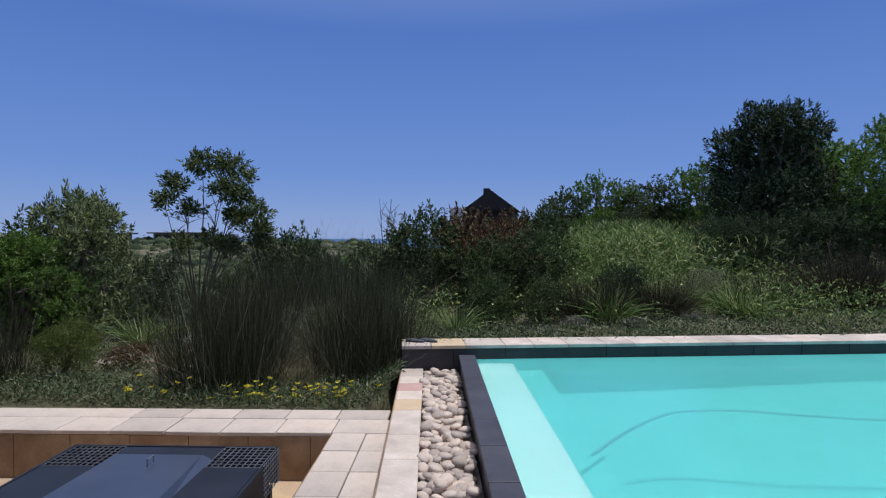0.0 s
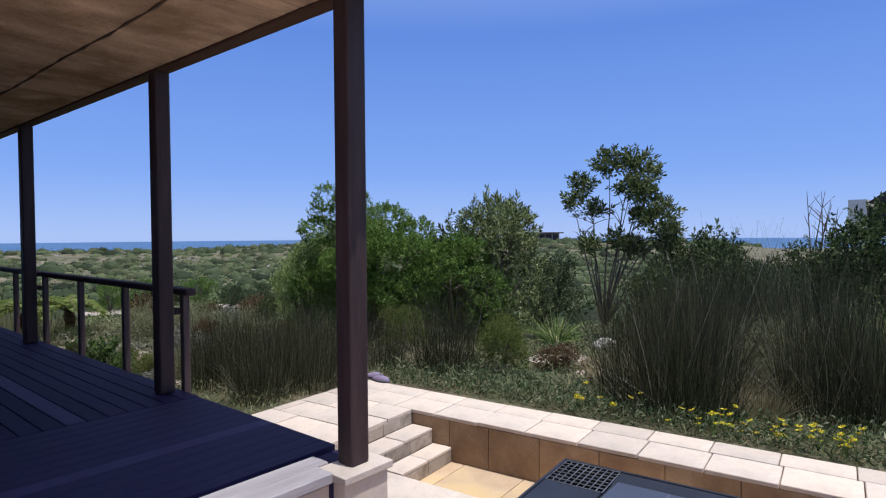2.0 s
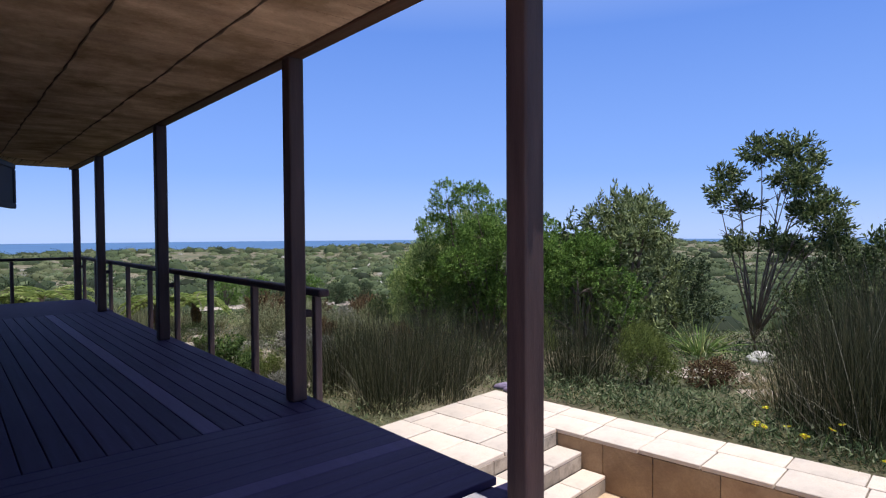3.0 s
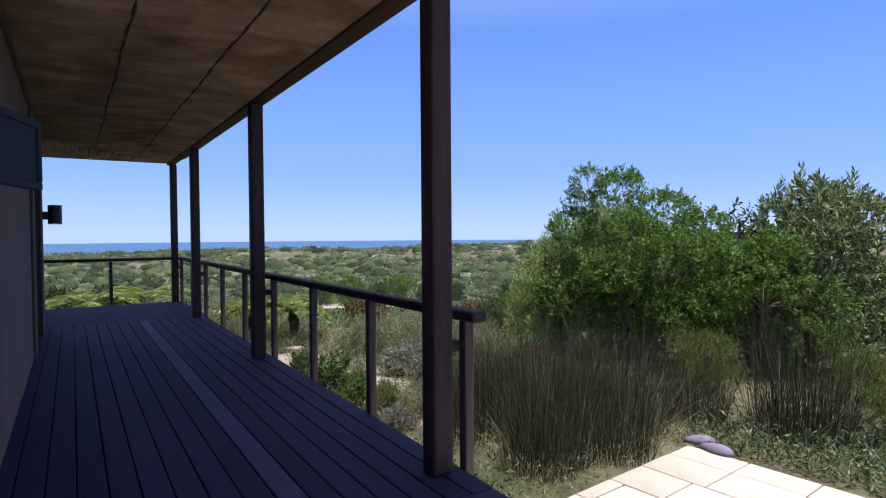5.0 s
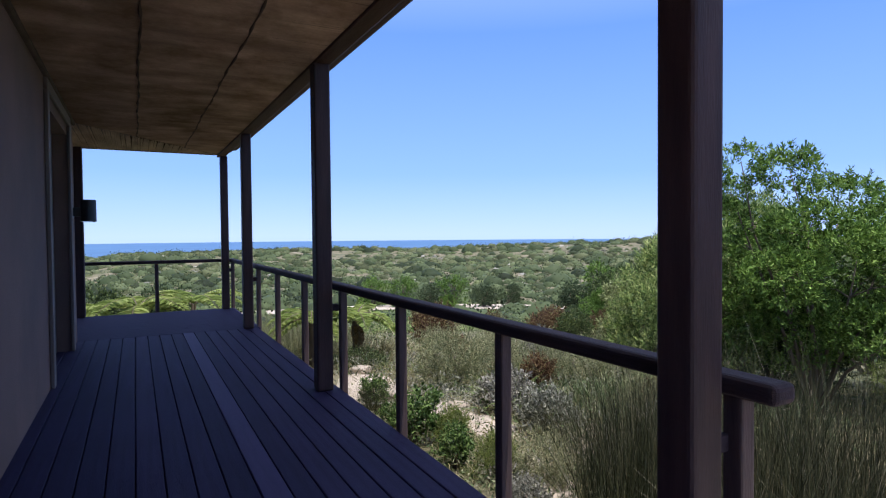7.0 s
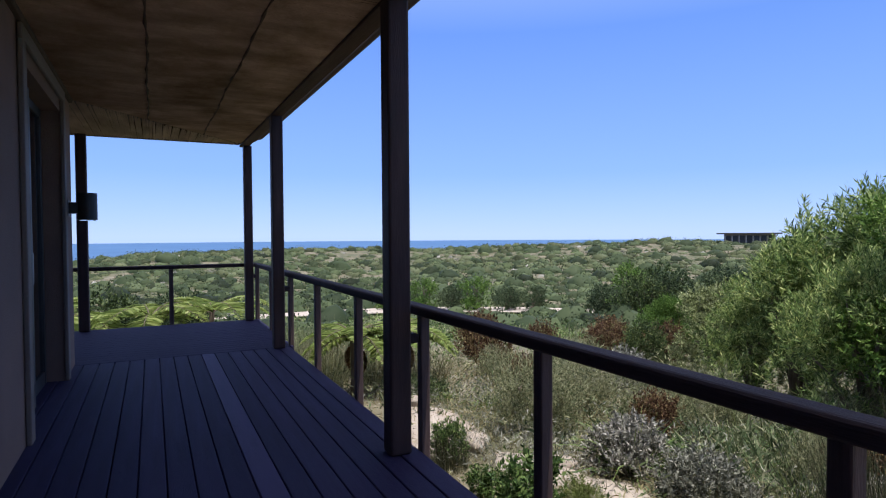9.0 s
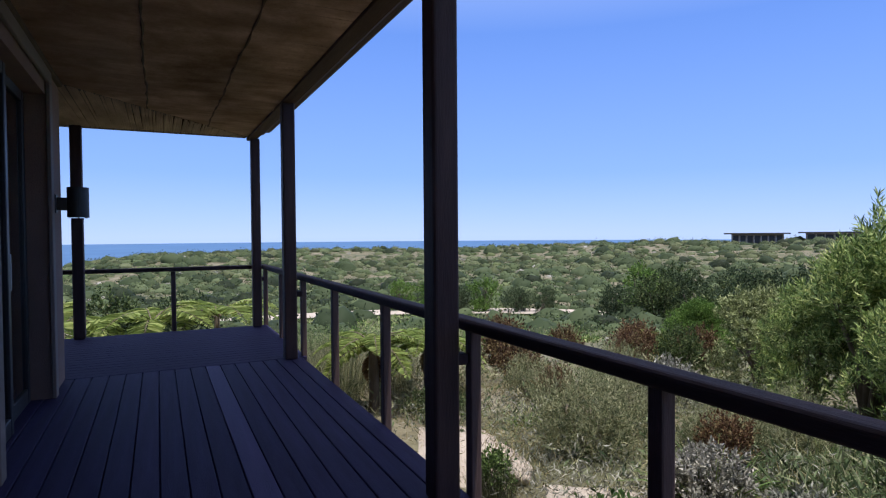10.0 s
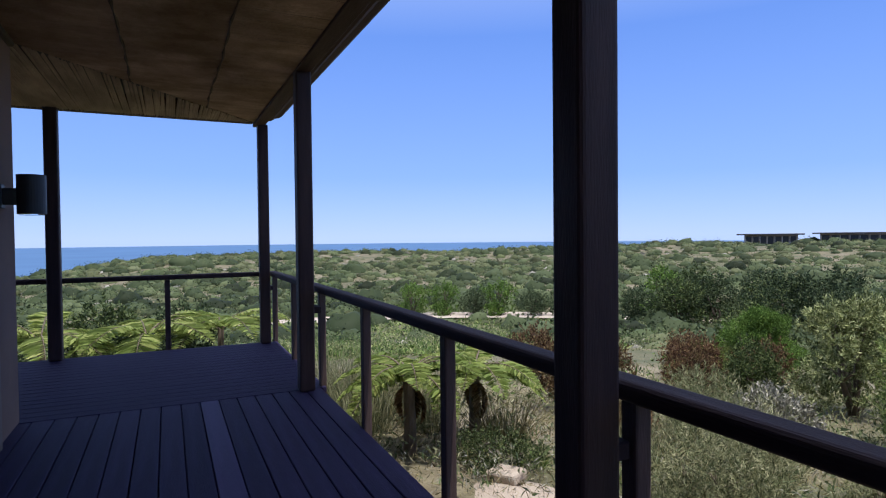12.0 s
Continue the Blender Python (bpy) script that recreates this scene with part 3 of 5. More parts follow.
part("edge_board", box(-4.105, -3.975, 2.364, 2.60, -0.046, 0.001, 0.004), M["deck"], wall_e)

# ---- sunken court ----
PIT = pose(-5.18, 4.37, -0.38, 0, 0, 6.0)


def tiles(parent, u0, u1, v0, v1, du, dv, z, mats, thick=0.035, stagger=0.0, joint=0.009):
    """Paving stones in courses, each one an object; alike stones share a mesh."""
    nu, nv = max(1, round((u1 - u0) / du)), max(1, round((v1 - v0) / dv))
    su, sv = (u1 - u0) / nu, (v1 - v0) / nv
    cache = {}
    for j in range(nv):
        off = stagger * su * (j % 2)
        edges = [u0] + [u0 + off + i * su for i in range(0 if off else 1, nu)] + [u1]
        for a, b in zip(edges, edges[1:]):
            if b - a < 0.03:
                continue
            m = random.choice(mats)
            key = (round(b - a, 3), m.name)
            if key not in cache:
                w, h = b - a - joint, sv - joint
                cache[key] = bm_mesh("stone", box(-w / 2, w / 2, -h / 2, h / 2, -thick, 0, 0.005), m)
            part("stone", cache[key], None, parent, "", pose((a + b) / 2, v0 + (j + 0.5) * sv, z + random.uniform(-0.003, 0.003), random.uniform(-0.15, 0.15), random.uniform(-0.15, 0.15), 0))


P1, P2, P3 = M["paver"], M["paver_pink"], M["paver_tan"]
mostly = [P1]
bm = bmesh.new()
add_box(bm, -1.17, 4.04, 0.02, 0.63, -0.45, -0.03)
add_box(bm, -1.17, -0.02, -1.85, 0.019, -0.45, -0.03)
add_box(bm, 3.65, 4.19, -3.2, 0.019, -0.45, -0.03)
court = structure("pavement_court", bm, M["grout"], "cream sandstone paving round a sunken court", "paving", PIT)
tiles(court, -1.19, 4.10, 0.0, 0.37, 0.47, 0.37, 0, mostly)
tiles(court, -1.19, 4.06, 0.37, 0.65, 0.47, 0.28, 0, mostly, stagger=0.5)
tiles(court, -1.19, 0.0, -1.85, 0.0, 0.40, 0.37, 0, mostly, stagger=0.3)
tiles(court, 3.63, 4.21, -3.2, 0.0, 0.29, 0.40, 0, mostly, stagger=0.0)
walls = structure("wall_court", box(0.0, 3.64, 0.03, 0.1, -0.44, -0.04), M["grout"], "ochre sandstone faced wall of the sunken court", "wall", PIT)
u = 0.0
while u < 3.6:
    w = min(random.uniform(0.42, 0.62), 3.63 - u)
    part("stone", box(u + 0.003, u + w - 0.003, 0.006, 0.034, -0.43, -0.037, 0.003), M["stone_wall"], walls)
    u += w
v = 0.0
while v > -3.1:
    w = random.uniform(0.45, 0.6)
    part("stone", box(3.606, 3.634, v - w + 0.003, v - 0.003, -0.43, -0.037, 0.003), M["stone_wall"], walls)
    v -= w
fl = structure("floor_court", box(-0.3, 3.7, -4.4, 0.05, -0.55, -0.455), M["grout"], "warm sandstone floor of the sunken court", "floor", PIT)
tiles(fl, 0.0, 3.62, -4.3, 0.02, 0.6, 0.6, -0.42, [M["pit_floor"]], stagger=0.4)
steps = structure("stairs_court", box(-0.08, -0.03, -1.8, 0.0, -0.44, -0.04), M["grout"], "worn stained sandstone steps down into the court", "steps", PIT)


def tread(u0, u1, v0, v1, z):
    part("core", box(u0, u1 - 0.03, v0 + 0.03, v1 - 0.004, -0.42, z - 0.035), M["grout"], steps)
    tiles(steps, u0, u1, v0, v1, max(u1 - u0, 0.1), 0.42, z, [M["paver"]], 0.03)
    n = max(1, round((v1 - v0) / 0.33))
    for k in range(n):
        a = v0 + (v1 - v0) * k / n
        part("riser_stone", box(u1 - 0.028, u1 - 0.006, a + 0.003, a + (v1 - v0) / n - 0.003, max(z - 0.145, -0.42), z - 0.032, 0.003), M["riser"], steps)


tread(0.0, 0.25, -1.75, -0.004, -0.14)
tread(0.25, 0.47, -0.76, -0.004, -0.28)
tread(0.25, 1.22, -1.75, -0.765, -0.28)
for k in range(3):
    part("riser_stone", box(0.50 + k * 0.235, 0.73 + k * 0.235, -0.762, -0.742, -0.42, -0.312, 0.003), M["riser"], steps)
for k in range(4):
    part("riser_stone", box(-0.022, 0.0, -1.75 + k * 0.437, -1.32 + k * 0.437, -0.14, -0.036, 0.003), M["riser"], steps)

# ---- steel fire table in the court ----
ft = thing("fire_table", "black steel fire table with two grill grids and a raised lid", "fire table", pose(-2.42, 3.40, -0.80, 0, 0, 6))
for sx in (-0.68, 0.68):
    for sy in (-0.45, 0.47):
        part("leg", box(sx - 0.03, sx + 0.03, sy - 0.03, sy + 0.03, 0, 0.30, 0.004), M["steel"], ft)
part("body", box(-0.36, 0.36, -0.46, 0.50, 0.22, 0.52, 0.006), M["steel"], ft)
bm = bmesh.new()
add_box(bm, -0.76, -0.74, -0.5, 0.54, 0.30, 0.568, 0.003)
add_box(bm, 0.74, 0.76, -0.5, 0.16, 0.30, 0.568, 0.003)
add_box(bm, -0.739, 0.739, 0.52, 0.54, 0.30, 0.566, 0.003)
add_box(bm, -0.739, 0.739, -0.5, -0.48, 0.30, 0.566, 0.003)
part("skirt", bm, M["steel"], ft)
for x0, x1, y0, y1, z0, z1 in ((-0.735, -0.365, -0.475, 0.14, 0.535, 0.566), (0.365, 0.735, -0.475, 0.14, 0.535, 0.566), (-0.36, 0.36, 0.30, 0.515, 0.53, 0.560)):
    part("top_plate", box(x0, x1, y0, y1, z0, z1, 0.004), M["steel"], ft)
bm = bmesh.new()
v = [bm.verts.new(c) for c in ((-0.34, -0.44, 0.60), (0.34, -0.44, 0.60), (0.30, 0.27, 0.60), (-0.30, 0.27, 0.60),
                               (-0.38, -0.47, 0.545), (0.38, -0.47, 0.545), (0.36, 0.32, 0.545), (-0.36, 0.32, 0.545))]
for f in ((0, 1, 2, 3), (4, 5, 1, 0), (5, 6, 2, 1), (6, 7, 3, 2), (7, 4, 0, 3)):
    bm.faces.new([v[k] for k in f])
lid = part("lid", bm, M["steel_lid"], ft, "blue-grey brushed steel lid")
bm = bmesh.new()
add_tube(bm, [(0.03, 0.06, 0.60), (0.03, 0.06, 0.645), (0.03, 0.14, 0.645), (0.03, 0.14, 0.60)], 0.006, 6)
part("handle", bm, M["grid"], lid, "thin steel handle")


def grill(name, x0, x1, y0, y1, z, upright=False):
    bm = bmesh.new()
    nx, ny = (9, 7)
    for k in range(nx + 1):
        a = x0 + (x1 - x0) * k / nx
        add_tube(bm, [(0, a, y0), (0, a, y1)] if upright else [(a, y0, 0), (a, y1, 0)], 0.0035, 5)
    for k in range(ny + 1):
        b = y0 + (y1 - y0) * k / ny
        add_tube(bm, [(0, x0, b), (0, x1, b)] if upright else [(x0, b, 0.004), (x1, b, 0.004)], 0.0035, 5)
    return part(name, bm, M["grid"], ft, "grid of grey steel bars", pose(0.752, 0, 0) if upright else pose(0, 0, z))


grill("grill_grid", -0.735, -0.365, 0.15, 0.51, 0.56)
grill("grill_grid", 0.365, 0.735, 0.15, 0.51, 0.56)
grill("side_grid", 0.17, 0.52, 0.33, 0.56, 0, True)
for sx in (-1, 1):
    part("fire_tray", box(min(sx * 0.37, sx * 0.73), max(sx * 0.37, sx * 0.73), 0.15, 0.51, 0.36, 0.375, 0.003), M["steel"], ft)

# ---- pool ----
POOL = pose(-1.33, 6.54, 0, 0, 0, 8.6)
band = structure("pavement_band", box(0.012, 0.24, -4.6, -0.02, -0.6, -0.265), M["grout"], "narrow raised band of mixed cream, pink and tan sandstone", "paving", POOL)
v, k = -0.012, 0
sizes = [0.36, 0.30, 0.28, 0.30, 0.34, 0.62, 0.50, 0.60, 0.6, 0.6]
kinds = [P1, P1, P2, P1, P3, P1, P1, P1, P1, P1]
for s, m in zip(sizes, kinds):
    part("stone", box(0.003, 0.25, v - s + 0.003, v - 0.003, -0.262, -0.23, 0.005), m, band, "pink stone" if m is P2 else "tan stone" if m is P3 else "")
    v -= s
part("facing", box(-0.012, 0.008, -4.6, -0.02, -0.6, -0.266), M["stone_wall"], band)
trough = structure("pebble_bed", box(0.252, 0.66, -4.6, -0.002, -0.6, -0.30), M["grout"], "strip of smooth cream and pink river pebbles", "pebbles", POOL)
peb = []
for k in range(6):
    bm = bmesh.new()
    bmesh.ops.create_icosphere(bm, subdivisions=2, radius=1.0)
    ax, ay, az = random.uniform(0.045, 0.068), random.uniform(0.034, 0.048), random.uniform(0.024, 0.034)
    for vv in bm.verts:
        n = 1 + 0.16 * noise.noise(vv.co * 1.1 + Vector((k * 7, 0, 0)))
        vv.co = Vector((vv.co.x * ax * n, vv.co.y * ay * n, vv.co.z * az * n))
    peb.append(bm_mesh("pebble", bm, M["pebble"], True))
count = 0
v = -0.05
while v > -3.9 and count < 290:
    u = 0.30 + random.uniform(-0.02, 0.02)
    while u < 0.62:
        for layer in range(1 if random.random() < 0.7 else 2):
            part("pebble", random.choice(peb), None, trough, "", pose(u + random.uniform(-0.02, 0.02), v + random.uniform(-0.03, 0.03), -0.275 + layer * 0.035 + random.uniform(-0.006, 0.012),
                 random.uniform(-18, 18), random.uniform(-18, 18), random.uniform(-70, 70)) @ Matrix.Scale(random.uniform(0.75, 1.25), 4))
            count += 1
        u += 0.078
    v -= 0.068
curb = structure("pool_curb", box(0.67, 0.825, -4.6, -0.006, -1.5, -0.112), M["slate_wall"], "dark slate pool edge beside the pebbles", "pool edge", POOL)
for k in range(8):
    part("slab", box(0.655, 0.84, -0.008 - (k + 1) * 0.575 + 0.004, -0.008 - k * 0.575 - 0.004, -0.11, -0.075, 0.006, 2), M["slate"], curb)
FAR = pose(-1.33, 6.54, 0, 0, 0, 11.2)
fw = structure("wall_pool", box(0.0, 9.0, 0.015, 0.40, -1.6, -0.012), M["slate_wall"], "dark tiled raised wall along the far side of the pool", "wall", FAR)
for k in range(15):
    part("tile", box(k * 0.6 + 0.003, k * 0.6 + 0.597, -0.002, 0.013, -0.5, -0.014, 0.002), M["slate_wall"], fw)
u = 0.0
for k in range(24):
    w = 0.34 + 0.06 * ((k * 7) % 3)
    if u + w > 9.0:
        break
    part("stone", box(u + 0.003, u + w - 0.003, -0.02, 0.43, -0.010, 0.03, 0.006, 2), P3 if k == 1 else P1, fw)
    u += w
basin = bmesh.new()
add_box(basin, 0.83, 10.0, -8.0, 1.2, -1.65, -1.60)
structure("pool_floor", basin, M["pool"], "pale turquoise pool floor", "pool", POOL)
structure("pool_wall_side", box(0.827, 0.84, -8.0, 0.0, -1.6, -0.114), M["pool"], "turquoise pool side", "pool", POOL)
structure("pool_wall_far", box(0.9, 9.0, -0.018, -0.004, -1.6, -0.16), M["pool"], "turquoise pool side", "pool", FAR)
structure("pool_wall_right", box(9.4, 9.5, -8.0, 1.6, -1.6, -0.02), M["pool"], "turquoise pool side", "pool", POOL)
structure("pool_wall_near", box(0.84, 9.5, -8.2, -8.0, -1.6, -0.02), M["pool"], "turquoise pool side", "pool", POOL)
structure("pool_ledge", box(0.842, 1.28, -7.9, 0.0, -1.6, -0.30, 0.02), M["pool_ledge"], "pale underwater ledge along the pool side", "pool ledge", POOL)
structure("pool_step", box(1.284, 1.62, -7.9, -0.0, -1.6, -0.62, 0.02), M["pool"], "turquoise underwater step", "pool step", POOL)
bm = bmesh.new()
nx, ny = 60, 60
vs = [[bm.verts.new((0.83 + 8.6 * i / nx, -8.0 + (8.0 + (0.83 + 8.6 * i / nx) * 0.0454) * j / ny, 0.0)) for i in range(nx + 1)] for j in range(ny + 1)]
for j in range(ny):
    for i in range(nx):
        bm.faces.new((vs[j][i], vs[j][i + 1], vs[j + 1][i + 1], vs[j + 1][i]))
wat = structure("water_pool", bm, M["water"], "clear turquoise pool water with a faint ripple", "water", POOL @ pose(0, 0, -0.135), True)
wat.visible_shadow = False
bm = bmesh.new()
line = [Vector(p) for p in ((0.50, 4.02, -0.30), (0.81, 4.44, -0.20), (1.2, 4.87, -0.165), (1.5, 5.0, -0.16), (1.86, 5.03, -0.16), (2.27, 4.97, -0.16), (2.86, 4.93, -0.16), (3.6, 5.0, -0.17), (4.6, 5.4, -0.2))]
pts = []
for a, b, c, d in zip([line[0]] + line, line, line[1:], line[2:] + [line[-1]]):
    for s in (0, 0.25, 0.5, 0.75):
        pts.append(0.5 * (2 * b + (c - a) * s + (2 * a - 5 * b + 4 * c - d) * s * s + (3 * b - a - 3 * c + d) * s ** 3))
add_tube(bm, pts, [0.016 + 0.002 * (k % 2) for k in range(len(pts))], 8)
hose = part("pool_hose", bm, M["hose"], None, "", None, True)
tagged(hose, "blue ribbed pool cleaner hose curving through the water", "hose")


def shoe(name, material, x, y, z, rz, length):
    t = thing(name, "mauve rubber clog lying on the corner of the paving" if material is M["suede"] else "dark grey sandal lying on the pool wall", "shoe", pose(x, y, z, 0, 0, rz), "shoes lying about")
    bm = bmesh.new()
    bmesh.ops.create_uvsphere(bm, u_segments=20, v_segments=12, radius=1)
    for vv in bm.verts:
        toe = 1 + 0.22 * vv.co.x
        vv.co = Vector((vv.co.x * length / 2, vv.co.y * 0.05 * toe, 0.02 + max(vv.co.z, -0.3) * (0.055 if material is M["suede"] else 0.02) * (0.85 + 0.25 * vv.co.x)))
    part("upper", bm, material, t, smooth=True)
    bm = bmesh.new()
    bmesh.ops.create_circle(bm, cap_ends=True, segments=24, radius=1)
    r = bmesh.ops.extrude_face_region(bm, geom=list(bm.faces))
    for vv in [g for g in r["geom"] if isinstance(g, bmesh.types.BMVert)]:
        vv.co.z = 1
    for vv in bm.verts:
        vv.co = Vector((vv.co.x * length * 0.51, vv.co.y * 0.052 * (1 + 0.22 * vv.co.x), vv.co.z * 0.018))
    part("sole", bm, M["sandal"], t)


shoe("clog", M["suede"], -6.40, 5.00, -0.378, 40, 0.24)
shoe("clog", M["suede"], -6.21, 4.93, -0.378, 5, 0.26)
shoe("sandal", M["sandal"], -1.22, 6.80, 0.03, 160, 0.25)
shoe("sandal", M["sandal"], -1.06, 6.84, 0.03, 150, 0.25)

# ---- plants ----
def unit(v):
    return v / np.maximum(np.linalg.norm(v, axis=-1, keepdims=True), 1e-9)


def leaves(base, way, length, width, rng, curl=0.25):
    """Pointed leaves, each with four corners and a slight fold."""
    n = len(base)
    side = unit(np.cross(way, rng.normal(size=(n, 3))))
    up = np.cross(side, way)
    L, W = np.asarray(length).reshape(-1, 1) * np.ones((n, 1)), np.asarray(width).reshape(-1, 1) * np.ones((n, 1))
    mid = base + way * L * 0.5 + up * L * curl * 0.5
    tip = base + way * L
    v = np.stack([base, mid + side * W / 2, tip, mid - side * W / 2], 1).reshape(-1, 3)
    f = np.arange(4 * n).reshape(n, 4)
    return v, f


def crown(seed, lobes, twigs, per, leaf, width, twig=0.22, rise=0.5, shell=0.55, spread=0.7, whorl=False):
    """Twigs with leaves set all over a heap of lobes. lobes: x, y, z, across, height."""
    rng = np.random.default_rng(seed)
    lobes = np.array(lobes, float)
    size = lobes[:, 3] ** 2 * lobes[:, 4] ** 0.5
    pick = rng.choice(len(lobes), twigs, p=size / size.sum())
    d = unit(rng.normal(size=(twigs, 3)) + [0, 0, 0.25])
    r = rng.uniform(shell ** 2, 1, twigs) ** 0.5 * rng.uniform(0.88, 1.14, twigs)
    L = lobes[pick]
    p = L[:, :3] + d * r[:, None] * np.stack([L[:, 3], L[:, 3], L[:, 4]], 1)
    ok = p[:, 2] > 0.03
    p, d = p[ok], d[ok]
    way = unit(d * 0.8 + [0, 0, rise] + rng.normal(size=p.shape) * 0.45)
    s = rng.uniform(0, 1, (len(p), per, 1))
    base = p[:, None] + way[:, None] * (s - 0.4) * twig
    lw = unit(way[:, None] * (0.35 + s * 0.9) + rng.normal(size=base.shape) * spread)
    if whorl:
        side = np.cross(way[:, None], rng.normal(size=base.shape))
        lw = unit(way[:, None] * (0.5 + s * 0.6) + unit(side) * (1.1 - 0.5 * s))
    n = len(p) * per
    return leaves(base.reshape(-1, 3), lw.reshape(-1, 3), leaf * rng.uniform(0.6, 1.25, n), width * rng.uniform(0.7, 1.2, n), rng)


def shoots(seed, tops, length, per, leaf, width):
    """Leafy shoots that stand up out of a crown, their leaves set round the stem. tops: foot of each shoot."""
    rng = np.random.default_rng(seed)
    foot = np.array(tops, float)
    n = len(foot)
    way = unit(rng.normal(size=(n, 3)) * [0.22, 0.22, 0] + [0, 0, 1])
    s = np.linspace(0.15, 1, per)[None, :, None] + 0 * foot[:, None, :1]
    base = foot[:, None] + way[:, None] * s * (length * rng.uniform(0.6, 1.2, (n, 1, 1)))
    side = unit(np.cross(way[:, None], rng.normal(size=base.shape)))
    lw = unit(way[:, None] * (0.5 + 0.7 * s) + side * 0.8)
    return leaves(base.reshape(-1, 3), lw.reshape(-1, 3), leaf * rng.uniform(0.7, 1.2, n * per), width * rng.uniform(0.8, 1.2, n * per), rng)


def crest(seed, lobes, count):
    """Feet for shoots on the tops of the highest lobes."""
    rng = random.Random(seed)
    high = sorted(lobes, key=lambda l: -l[2] - l[4])[:max(4, len(lobes) // 2)]
    out = []
    for k in range(count):
        l = high[k % len(high)]
        a, r = rng.uniform(0, math.tau), l[3] * rng.uniform(0, 0.7)
        out.append((l[0] + r * math.cos(a), l[1] + r * math.sin(a), l[2] + l[4] * 0.75))
    return out


def stems_mesh(seed, spots, height, thick, material, trunk=0.0):
    """Limbs that fork from the foot to each spot."""
    rng = random.Random(seed)
    bm = bmesh.new()
    fork = Vector((0, 0, trunk))
    if trunk:
        add_tube(bm, [(0, 0, -0.1), (0.02, 0.01, trunk * 0.5), fork], [thick * 1.25, thick, thick * 0.85], 8)
    for s in spots:
        s = Vector(s)
        m1 = fork.lerp(s, 0.35) + Vector((rng.uniform(-0.06, 0.06), rng.uniform(-0.06, 0.06), 0.08))
        m2 = fork.lerp(s, 0.7) + Vector((rng.uniform(-0.08, 0.08), rng.uniform(-0.08, 0.08), 0.05))
        add_tube(bm, [fork + Vector((0, 0, -0.08)), m1, m2, s], [thick * 0.8, thick * 0.55, thick * 0.35, thick * 0.12], 6)
        for _ in range(3):
            e = m2 + Vector((rng.uniform(-1, 1), rng.uniform(-1, 1), rng.uniform(0.1, 0.9))) * 0.35 * height * 0.35
            add_tube(bm, [m2, m2.lerp(e, 0.5) + Vector((0, 0, 0.03)), e], [thick * 0.3, thick * 0.2, thick * 0.07], 5)
    return bm_mesh("stem", bm, material, True)


def blades(seed, count, radius, height, width, lean, droop=0.0, seg=2, spread_top=1.0, jitter=0.09):
    """Upright blades from one foot, thin and tapering."""
    rng = np.random.default_rng(seed)
    a = rng.uniform(0, math.tau, count)
    r = radius * rng.uniform(0, 1, count) ** 0.5
    out = np.stack([np.cos(a), np.sin(a), 0 * a], 1)
    foot = out * r[:, None]
    h = height * rng.uniform(0.35, 1.05, count)
    tilt = lean * rng.uniform(0.1, 1, count) * (0.35 + r / radius * spread_top)
    way = unit(out * tilt[:, None] + [0, 0, 1] + rng.normal(size=(count, 3)) * [jitter, jitter, 0.05])
    side = unit(np.cross(way, rng.normal(size=(count, 3))))
    vs, fs = [], []
    ts = np.linspace(0, 1, seg + 1)
    lines = []
    for t in ts:
        c = foot + way * (h * t)[:, None] + out * (droop * tilt * h * t * t)[:, None] - np.array([0, 0, 1]) * (droop * 0.7 * h * t ** 3 * tilt)[:, None]
        w = width * (1 - 0.85 * t)
        lines.append(np.stack([c - side * w / 2, c + side * w / 2], 1))
    v = np.stack(lines, 1).reshape(-1, 3)
    k = 2 * (seg + 1)
    b = (np.arange(count) * k)[:, None]
    f = np.concatenate([np.stack([b[:, 0] + 2 * i, b[:, 0] + 2 * i + 1, b[:, 0] + 2 * i + 3, b[:, 0] + 2 * i + 2], 1) for i in range(seg)])
    return v, f


def both(*pairs):
    vs, fs, n = [], [], 0
    for v, f in pairs:
        vs.append(v)
        fs.append(f + n)
        n += len(v)
    return np.concatenate(vs), np.concatenate(fs)


def lobes_of(seed, across, height, count, foot=0.15):
    rng = random.Random(seed)
    out = [(0, 0, height * (0.5 + foot / 2), across * 0.62, height * 0.42)]
    for _ in range(count):
        a, r = rng.uniform(0, math.tau), across * rng.uniform(0.35, 0.72)
        z = height * rng.choice([rng.uniform(0.14, 0.4), rng.uniform(0.3, 0.82)])
        out.append((r * math.cos(a), r * math.sin(a), z, across * rng.uniform(0.26, 0.42), height * rng.uniform(0.15, 0.24)))
    return out


def plant_kind(name, crown_mesh, stem_mesh, label, category, group):
    """Builds one plant below the ground as the pattern for its copies."""
    return (name, crown_mesh, stem_mesh, label, category, group)


FAR_KIND = {}


def plant(kind, x, y, size=1.0, turn=None, z=None, tall=1.0, sink=0.02):
    if kind[1].name in FAR_KIND and (y > 15.5 or x < -17):
        kind = FAR_KIND[kind[1].name]
    name, crown_mesh, stem_mesh, label, category, group = kind
    turn = random.uniform(0, 360) if turn is None else turn
    z = float(land(x, y)) if z is None else z
    t = thing(name, label, category, pose(x, y, z - sink, 0, 0, turn), group)
    part("foliage" if name != "tree" else "crown", crown_mesh, None, t, "", Matrix.Diagonal((size, size, size * tall, 1)))
    if stem_mesh:
        part("stem" if name != "tree" else "trunk", stem_mesh, None, t, "", Matrix.Diagonal((size, size, size * tall, 1)))
    return t


